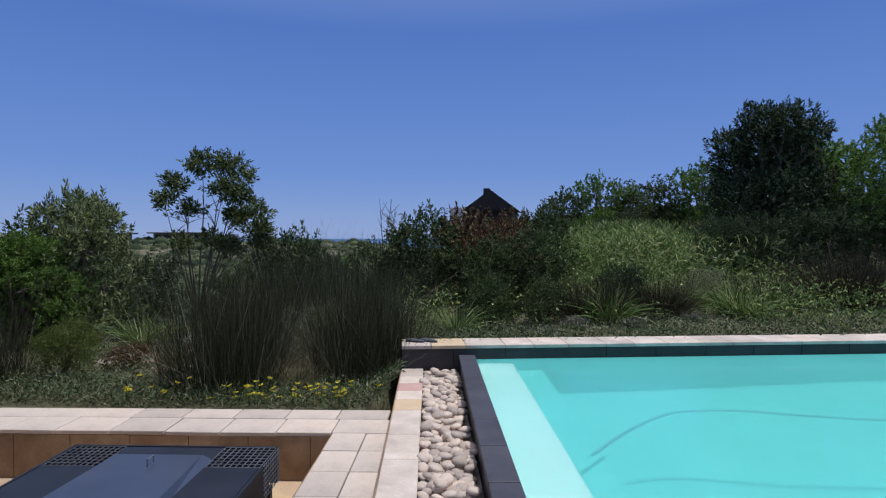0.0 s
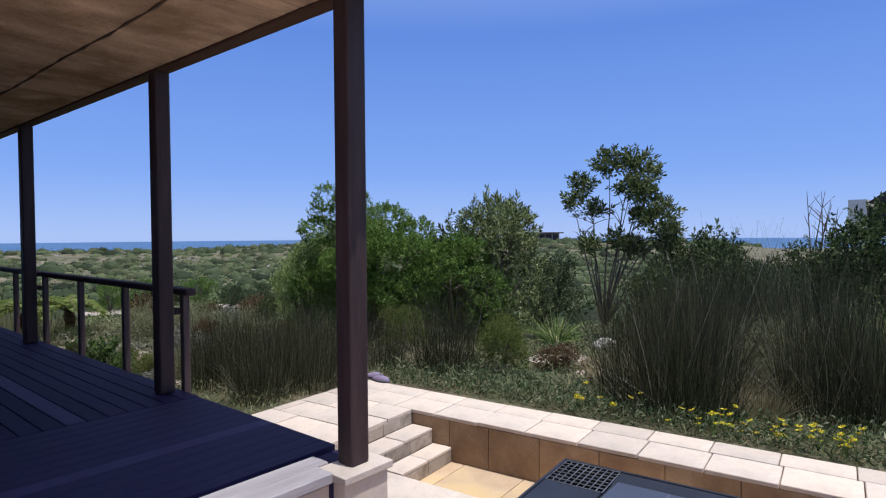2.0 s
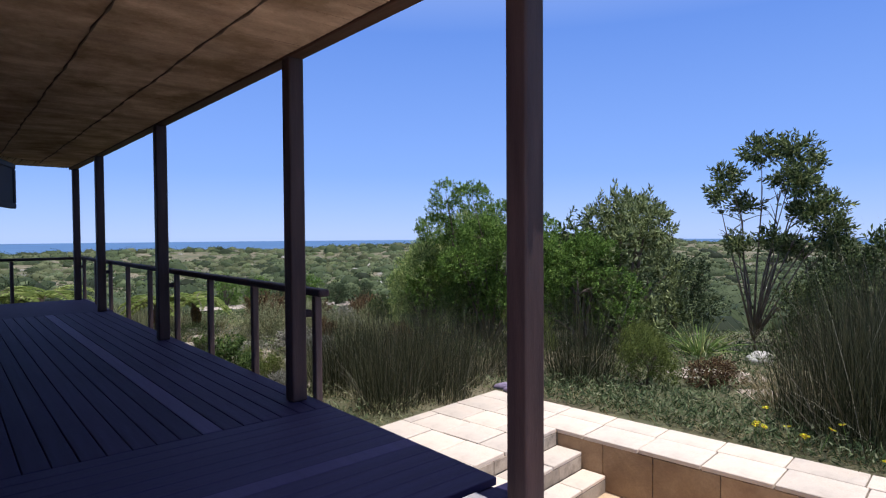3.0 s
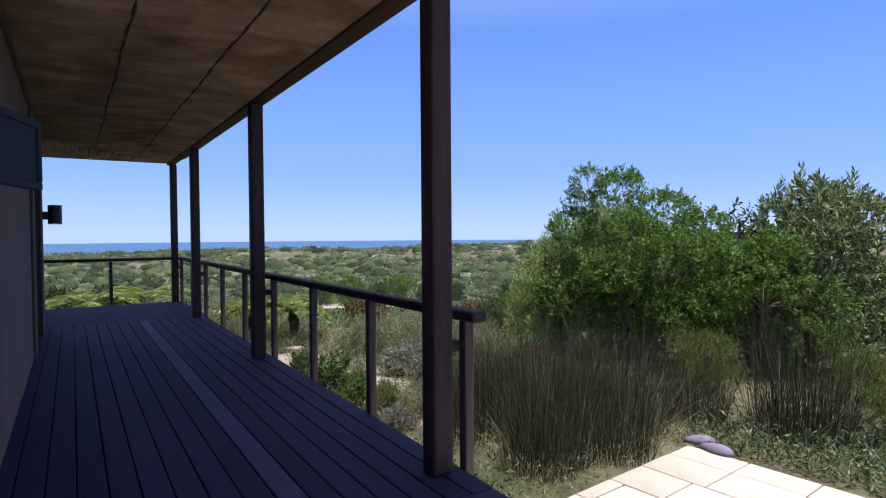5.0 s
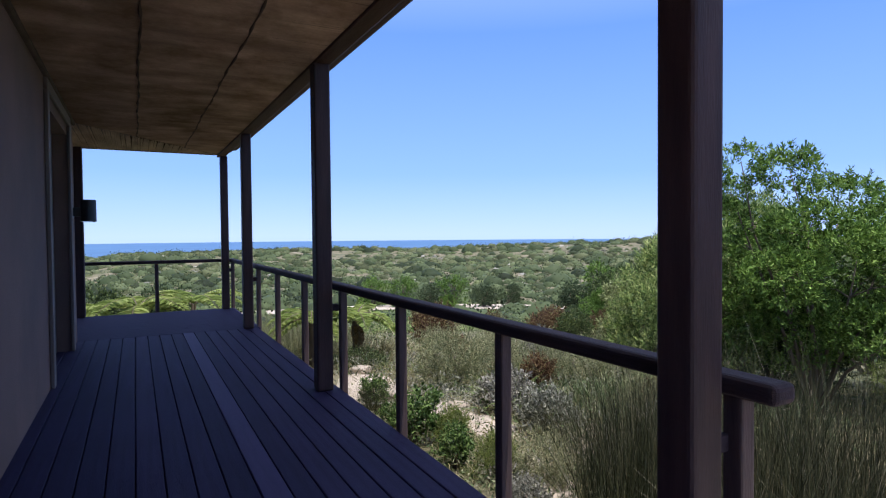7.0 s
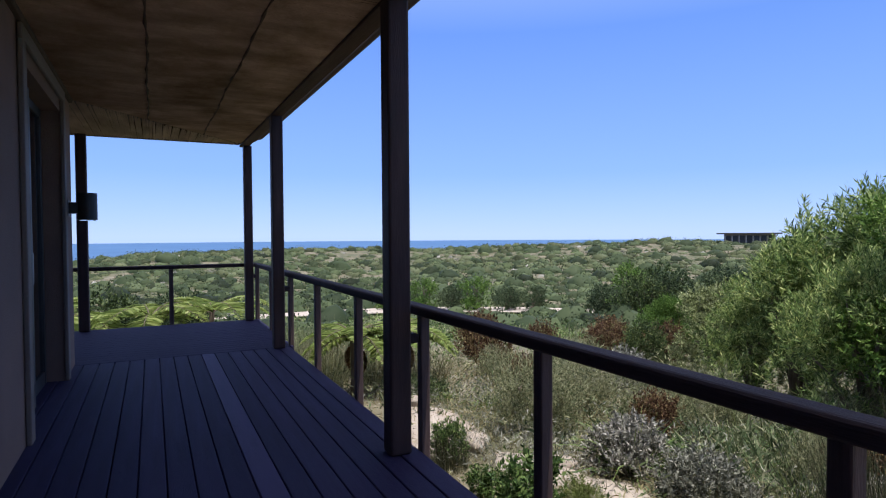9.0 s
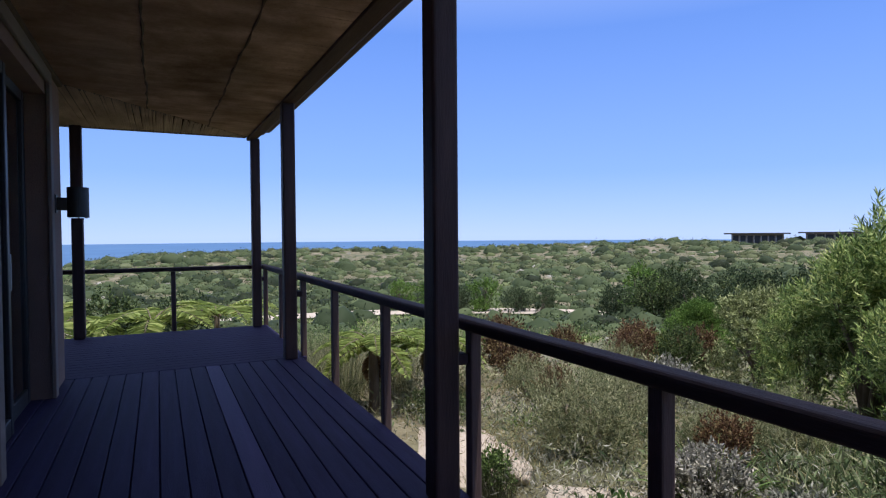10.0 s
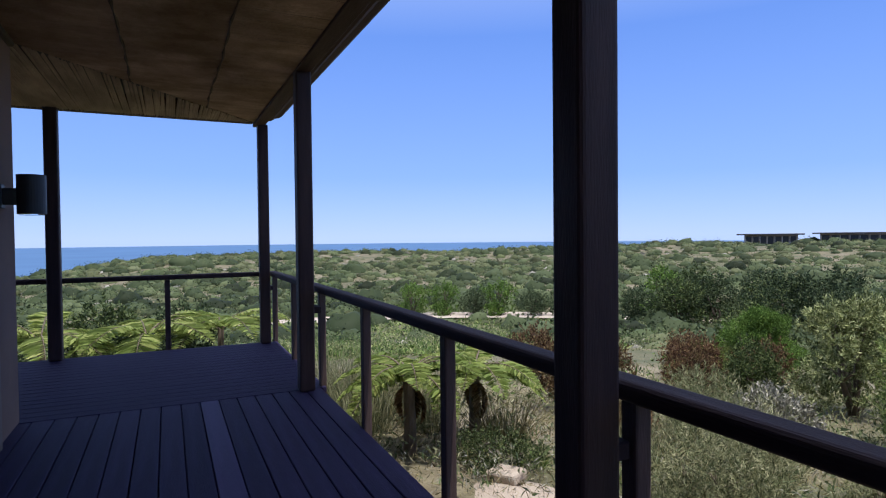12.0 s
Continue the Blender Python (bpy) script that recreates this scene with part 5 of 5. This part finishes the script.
# ---- low growth that nobody could count ----
def carpet(name, material, label, seed, count, where, leaf, width, height):
    rng = np.random.default_rng(seed)
    x, y = where(rng, count)
    z = land(x, y)
    c6, s6 = math.cos(math.radians(6)), math.sin(math.radians(6))
    pu, pv = (x + 5.18) * c6 + (y - 4.37) * s6, -(x + 5.18) * s6 + (y - 4.37) * c6
    ok = (z > -1.3) & ~((pu > -1.22) & (pu < 4.1) & (pv < 0.66)) & ~((y < 2.66) & (x > -16.4)) | (x < -24)
    x, y, z = x[ok], y[ok], z[ok]
    base = np.stack([x, y, z], 1) + np.stack([0 * x, 0 * x, height * rng.uniform(0, 1, len(x)) ** 2], 1)
    way = unit(rng.normal(size=base.shape) * [1, 1, 0.5] + [0, 0, 0.8])
    v, f = leaves(base, way, leaf * rng.uniform(0.5, 1.3, len(x)), width * rng.uniform(0.6, 1.2, len(x)), rng)
    ob = new(name, mesh_np(name, v, f, M[material]))
    return tagged(ob, label, "ground cover", "", "stuff")


def clustered(rng, n, x0, x1, y0, y1, patches, size):
    cx, cy = rng.uniform(x0, x1, patches), rng.uniform(y0, y1, patches)
    k = rng.integers(0, patches, n)
    s = size * rng.uniform(0.5, 1.5, patches)
    return cx[k] + rng.normal(size=n) * s[k], cy[k] + rng.normal(size=n) * s[k]


def behind_paving(rng, n):
    x = rng.uniform(-6.6, -1.25, n)
    return x, 5.02 + 0.105 * (x + 6.3) + np.abs(rng.normal(size=n)) * 0.55 + 0.02


carpet("daisy_carpet", "carpet", "grey-green creeping daisy foliage along the paving", 51, 9000, behind_paving, 0.07, 0.014, 0.15)
carpet("paving_straw", "straw", "dry straw between the creeping daisies", 81, 3500, behind_paving, 0.08, 0.006, 0.06)
carpet("meadow_cover", "carpet", "low green cover between the bushes", 52, 26000, lambda r, n: clustered(r, n, -8, 5, 5.6, 12.5, 110, 0.4), 0.09, 0.018, 0.14)
carpet("scrub_cover", "heath", "low wiry scrub below the deck", 53, 14000, lambda r, n: clustered(r, n, -22, -8, 3.4, 14, 160, 0.35), 0.07, 0.010, 0.24)
carpet("rail_silver", "silver", "low silvery leaves below the rail", 71, 12000, lambda r, n: clustered(r, n, -13.5, -8.2, 3.5, 6.6, 60, 0.22), 0.06, 0.009, 0.24)
carpet("rail_straw", "straw", "dry grass below the rail", 72, 14000, lambda r, n: clustered(r, n, -14, -8.2, 3.2, 7.5, 80, 0.28), 0.10, 0.006, 0.2)
carpet("rail_green", "carpet", "small green leaves below the rail", 73, 5000, lambda r, n: clustered(r, n, -14, -8.5, 3.4, 8, 60, 0.3), 0.09, 0.02, 0.2)
carpet("hollow_heath", "heath", "low wiry heath in the hollow", 74, 60000, lambda r, n: clustered(r, n, -34, -13, 0, 22, 420, 0.55), 0.12, 0.016, 0.42)
carpet("hollow_green", "weed", "low green leaves in the hollow", 75, 26000, lambda r, n: clustered(r, n, -34, -15, -2, 24, 200, 0.6), 0.10, 0.03, 0.5)
carpet("dry_litter", "straw", "dry straw and fallen leaves", 54, 14000, lambda r, n: clustered(r, n, -20, 3, 3.2, 13, 130, 0.5), 0.10, 0.010, 0.06)
carpet("slope_meadow", "grass", "dense green wild meadow on the slope behind the pool", 56, 30000, lambda r, n: clustered(r, n, 0.2, 3.8, 12.0, 17, 80, 0.5), 0.24, 0.02, 0.95)
carpet("slope_leaves", "oleander", "leafy green undergrowth on the slope behind the pool", 57, 26000, lambda r, n: clustered(r, n, -2.5, 8, 9.0, 18, 110, 0.5), 0.08, 0.03, 0.5)
carpet("edge_leaves", "carpet", "grey-green creeping leaves along the back of the pool wall", 58, 9000, lambda r, n: (lambda x: (x, 7.25 + 0.2 * (x + 1.3) + np.abs(r.normal(size=n)) * 0.5))(r.uniform(-1.2, 6, n)), 0.06, 0.02, 0.16)
carpet("deck_edge_cover", "heath", "grey-green creeping cover beside the deck", 60, 6000, lambda r, n: clustered(r, n, -9.3, -6.45, 2.75, 5.6, 60, 0.2), 0.05, 0.010, 0.14)
carpet("deck_edge_green", "carpet", "small green leaves beside the deck", 67, 3500, lambda r, n: clustered(r, n, -9.5, -6.45, 2.75, 6.0, 40, 0.22), 0.05, 0.015, 0.16)
carpet("deck_edge_straw", "straw", "dry straw beside the deck", 68, 6000, lambda r, n: clustered(r, n, -10.5, -6.45, 2.75, 6.0, 50, 0.3), 0.07, 0.006, 0.05)
carpet("strappy_cover", "carpet", "green strappy leaves below the rail", 55, 6000, lambda r, n: clustered(r, n, -10, -8.4, 4.9, 6.4, 20, 0.3), 0.20, 0.018, 0.12)

# daisies
def daisy(material, size):
    rng = np.random.default_rng(7)
    a = np.linspace(0, math.tau, 12, endpoint=False)
    way = np.stack([np.cos(a), np.sin(a), 0.25 + 0 * a], 1)
    v, f = leaves(way * 0.004, unit(way), size, size * 0.42, rng, 0.05)
    me = mesh_np("petals", v, f, M[material])
    bm = bmesh.new()
    bmesh.ops.create_icosphere(bm, subdivisions=1, radius=size * 0.3)
    eye = bm_mesh("eye", bm, M["flower_eye"])
    bm = bmesh.new()
    add_tube(bm, [(0, 0, -0.2), (0.005, 0, -0.1), (0, 0, 0)], 0.003, 5)
    return me, eye, bm_mesh("stalk", bm, M["grass"])


yellow, white = daisy("yellow", 0.028), daisy("white_petal", 0.035)


def put_daisy(kind, x, y, z, name, label, group):
    t = thing(name, label, "flower", pose(x, y, z, random.uniform(-25, 25), random.uniform(-25, 25), random.uniform(0, 360)), group)
    for n, me in zip(("petal_ring", "eye", "stalk"), kind):
        part(n, me, None, t)


for k in range(58):
    x = random.choice([random.uniform(-1.35, -2.9), random.uniform(-1.35, -4.0)])
    y = 5.06 + 0.105 * (x + 6.3) + abs(random.gauss(0, 0.2))
    put_daisy(yellow, x, y, float(land(x, y)) + random.uniform(0.08, 0.24), "yellow_daisy", "yellow daisy with an orange eye among creeping leaves", "yellow daisies")
for k in range(26):
    x, y = random.uniform(0.2, 4.6), random.uniform(11, 16)
    put_daisy(white, x, y, float(land(x, y)) + random.uniform(0.5, 0.95), "white_daisy", "small white daisy on a tall stalk", "white daisies")

# loose rocks and pale sand
def rock(x, y, size, material, label):
    bm = bmesh.new()
    bmesh.ops.create_icosphere(bm, subdivisions=3, radius=1)
    for v in bm.verts:
        n = 1 + 0.35 * noise.noise(v.co * 1.3 + Vector((x, y, 0))) + 0.1 * noise.noise(v.co * 4)
        v.co = Vector((v.co.x * size * n, v.co.y * size * 0.75 * n, v.co.z * size * 0.5 * n))
    ob = part("rock", bm, material, None, "", pose(x, y, float(land(x, y)) + size * 0.18, 0, 0, x * 50), True)
    return tagged(ob, label, "rock", "loose rocks")


def sand_patch(x, y, across, deep, turn, seed):
    bm = bmesh.new()
    rings = []
    for j in range(5):
        q = j / 4
        ring_ = []
        for i in range(28):
            a = i / 28 * math.tau
            k = q * (1 + 0.35 * noise.noise(Vector((math.cos(a) * 1.5, math.sin(a) * 1.5, seed))))
            ux, uy = across * k * math.cos(a), deep * k * math.sin(a)
            c, s = math.cos(math.radians(turn)), math.sin(math.radians(turn))
            X_, Y_ = x + ux * c - uy * s, y + ux * s + uy * c
            ring_.append(bm.verts.new((X_, Y_, float(land(X_, Y_)) + 0.075 * (1 - q * q) - 0.02 + 0.012 * noise.noise(Vector((X_ * 6, Y_ * 6, 0))))))
        rings.append(ring_)
    for r0, r1 in zip(rings, rings[1:]):
        for i in range(28):
            bm.faces.new((r0[i], r0[(i + 1) % 28], r1[(i + 1) % 28], r1[i]))
    bmesh.ops.remove_doubles(bm, verts=bm.verts, dist=0.0005)
    structure("ground_sand", bm, M["sand"], "bare patch of pale sand between the plants", "sand", None, True)


sand_patch(-11.7, 3.5, 1.0, 0.42, -8, 1)
sand_patch(-10.2, 3.75, 0.6, 0.35, 10, 2)
sand_patch(-8.5, 3.5, 0.7, 0.3, -15, 6)
sand_patch(-9.3, 4.5, 0.6, 0.3, 20, 7)
sand_patch(-8.0, 5.3, 0.5, 0.25, 0, 8)
sand_patch(-8.7, 4.3, 0.45, 0.25, 40, 9)
sand_patch(-9.6, 3.9, 0.5, 0.28, -10, 10)
sand_patch(-9.0, 6.6, 0.7, 0.4, 30, 3)
sand_patch(-5.2, 7.6, 0.7, 0.4, 10, 4)
sand_patch(-4.4, 7.0, 0.5, 0.3, -20, 5)
rock(-5.18, 8.75, 0.22, M["white_rock"], "white weathered rock among the plants")
slab = part("rock", box(-0.13, 0.13, -0.09, 0.09, -0.05, 0.03, 0.02, 2), M["sand"], None, "", pose(-12.3, 3.62, float(land(-12.3, 3.62)) + 0.09, 4, -5, 25))
tagged(slab, "flat tan stone slab lying on the sand", "rock", "loose rocks")
rock(-10.95, 3.55, 0.15, M["sand"], "pale rounded stone on the sand")
rock(-10.2, 3.9, 0.13, M["sand"], "pale rounded stone on the sand")

# ---- far scrub, road, houses ----
def dome_patterns():
    """A few lumpy low domes of four-cornered faces."""
    out = []
    for s in range(5):
        n, m = 9, 4
        v, f = [], []
        for j in range(m + 1):
            e = j / m * math.pi / 2
            for i in range(n):
                a = i / n * math.tau
                d = Vector((math.cos(a) * math.cos(e), math.sin(a) * math.cos(e), math.sin(e)))
                k = 1 + 0.42 * noise.noise(d * 1.9 + Vector((s * 9.1, 0, 0)))
                v.append(d * k)
        for j in range(m):
            for i in range(n):
                f.append((j * n + i, j * n + (i + 1) % n, (j + 1) * n + (i + 1) % n, (j + 1) * n + i))
        out.append((np.array([tuple(c) for c in v]), np.array(f)))
    return out


DOMES = dome_patterns()


def far_scrub(name, material, label, seed, count, place, size, leaf):
    rng = np.random.default_rng(seed)
    x, y = place(rng, count)
    ok = ~((x > -18) & (x < 12) & (y > -6) & (y < 17))
    x, y = x[ok], y[ok]
    far = np.hypot(x + 9, y - 2)
    r = size * rng.uniform(0.4, 1.35, len(x)) * (0.8 + far / 200)
    c = np.stack([x, y, land(x, y) - 0.08], 1)
    pick = rng.integers(0, len(DOMES), len(x))
    turn = rng.uniform(0, math.tau, len(x))
    flat = rng.uniform(0.5, 0.95, len(x))
    sets = []
    for k, (dv, df) in enumerate(DOMES):
        s = pick == k
        m = s.sum()
        if not m:
            continue
        ca, sa = np.cos(turn[s])[:, None], np.sin(turn[s])[:, None]
        px, py = dv[None, :, 0] * ca - dv[None, :, 1] * sa, dv[None, :, 0] * sa + dv[None, :, 1] * ca
        v = np.stack([px, py, dv[None, :, 2] * flat[s][:, None]], -1) * (r[s] * 0.72)[:, None, None] + c[s][:, None]
        sets.append((v.reshape(-1, 3), (df[None] + (np.arange(m) * len(dv))[:, None, None]).reshape(-1, 4)))
    per = 54
    d = unit(rng.normal(size=(len(x), per, 3)) * [1, 1, 0.75] + [0, 0, 0.35])
    d[..., 2] = np.abs(d[..., 2])
    p = c[:, None] + d * (r[:, None] * rng.uniform(0.66, 1.04, (len(x), per)))[..., None] * np.stack([1 + 0 * flat, 1 + 0 * flat, flat], 1)[:, None]
    w = unit(d * 0.6 + rng.normal(size=d.shape) * 0.8)
    L = (leaf * 0.38 * r[:, None] ** 0.7 * rng.uniform(0.6, 1.3, (len(x), per))).ravel()
    sets.append(leaves(p.reshape(-1, 3), w.reshape(-1, 3), L, L * 0.6, rng))
    me = mesh_np(name, *both(*sets), M[material])
    me.polygons.foreach_set("use_smooth", [True] * len(me.polygons))
    return tagged(new(name, me), label, "scrub", "", "stuff")


def ring(r0, r1, a0, a1):
    def place(rng, n):
        r = r0 * (r1 / r0) ** rng.uniform(0, 1, n)
        a = np.radians(rng.uniform(a0, a1, n))
        return -9 - r * np.cos(a), 2 + r * np.sin(a)
    return place


def not_road(p):
    def place(rng, n):
        x, y = p(rng, n)
        d = np.hypot(x + 9, y - 2)
        a = np.degrees(np.arctan2(y - 2, -9 - x))
        keep = (np.abs(d - 37 - 3 * np.sin(np.radians(a) * 3)) > 3) & ~((d > 15) & (d < 37) & (a > 8) & (a < 40) & (rng.uniform(0, 1, len(x)) < 0.8))
        return x[keep], y[keep]
    return place


carpet("far_meadow", "grass", "short green grass in the hollow", 59, 26000, lambda r, n: ring(13, 37, 6, 42)(r, n), 0.25, 0.05, 0.1)
far_scrub("far_scrub_green", "far_green", "olive green coastal scrub over the hills", 61, 3200, not_road(ring(25, 260, -20, 80)), 0.95, 0.42)
far_scrub("far_scrub_bright", "scrub", "bright green scrub bushes over the hills", 62, 700, not_road(ring(25, 200, -20, 80)), 0.85, 0.4)
far_scrub("far_scrub_heath", "far_grey", "grey-green heath over the hills", 63, 1900, not_road(ring(23, 200, -20, 80)), 0.7, 0.42)
far_scrub("far_scrub_silver", "silver", "silvery low scrub over the hills", 64, 450, not_road(ring(21, 190, -20, 80)), 0.5, 0.4)
far_scrub("far_scrub_dark", "far_dark", "dark green dune bushes", 65, 800, not_road(ring(25, 260, -20, 80)), 1.5, 0.4)
far_scrub("far_scrub_ridge", "far_grey", "olive green scrub along the far ridge", 69, 1300, ring(85, 260, -20, 80), 1.0, 0.42)
far_scrub("far_scrub_north", "far_dark", "dark green bushes on the rising slope", 66, 900, lambda r, n: (r.uniform(-22, 40, n), 17 + 90 * r.uniform(0, 1, n) ** 1.5), 1.3, 0.4)

vs, fs = [], []
for k in range(60):
    a = math.radians(-10 + k * 1.3)
    d = 37 + 3 * math.sin(a * 3)
    for s in (-2.1, 2.1):
        x, y = -9 - (d + s) * math.cos(a), 2 + (d + s) * math.sin(a)
        vs.append((x, y, float(land(x, y)) + 0.12))
    if k:
        fs.append((2 * k - 2, 2 * k - 1, 2 * k + 1, 2 * k))
structure("road", mesh_np("road", vs, fs, M["sand"]), None, "pale sand track across the scrub", "track")


def gabled_house(x, y, z, turn, wide, deep, eave, ridge):
    h = thing("gabled_house", "distant dark gabled house with a chimney behind the bushes", "house", pose(x, y, z, 0, 0, turn))
    part("wall", box(-wide / 2, wide / 2, -deep / 2, deep / 2, 0, eave), M["gable"], h, "dark timber wall")
    bm = bmesh.new()
    a, b = wide / 2 + 0.4, deep / 2 + 0.4
    v = [bm.verts.new(c) for c in ((-a, -b, eave), (a, -b, eave), (0, -b, ridge), (-a, b, eave), (a, b, eave), (0, b, ridge))]
    for f in ((0, 1, 2), (3, 5, 4), (0, 2, 5, 3), (1, 4, 5, 2), (0, 3, 4, 1)):
        bm.faces.new([v[i] for i in f])
    roof = part("roof", bm, M["gable"], h, "dark thatched gable roof")
    part("chimney", box(-0.75, -0.15, -deep / 2 + 0.6, -deep / 2 + 1.2, ridge - 0.7, ridge + 0.2, 0.03), M["gable"], roof)
    part("extension", box(-wide / 2 - 1.7, -wide / 2 - 0.45, -deep / 2, deep / 2, 0, eave + 0.3), M["house_white"], h, "pale flat-roofed extension")


gabled_house(-2.6, 60.0, 0.9, -3, 4.6, 6, 2.6, 4.6)


def flat_house(x, y, z, turn, wide):
    h = thing("flat_house", "distant low modern house with a thin flat roof on the ridge", "house", pose(x, y, z, 0, 0, turn), "ridge houses")
    part("wall", box(-wide / 2, wide / 2, -5, 5, -4, 0), M["grout"], h)
    part("roof", box(-wide / 2 - 2.2, wide / 2 + 1.8, -6.5, 6.5, 0.02, 0.5, 0.08), M["roof"], h, "dark grey thin overhanging roof")
    n = 7
    for k in range(n):
        a = -wide / 2 + 0.5 + k * (wide - 0.5) / n
        w = part("window", box(a, a + (wide - 0.5) / n - 0.5, -5.08, -5.004, -2.9, -0.4, 0.02), M["dark_metal"], h)
        part("frame", box(a - 0.08, a - 0.01, -5.1, -5.004, -2.9, -0.4), M["house_white"], w)


flat_house(-136.7, 180.0, 0.75, 36, 15)
flat_house(-127.9, 209.7, 0.95, 31, 19)
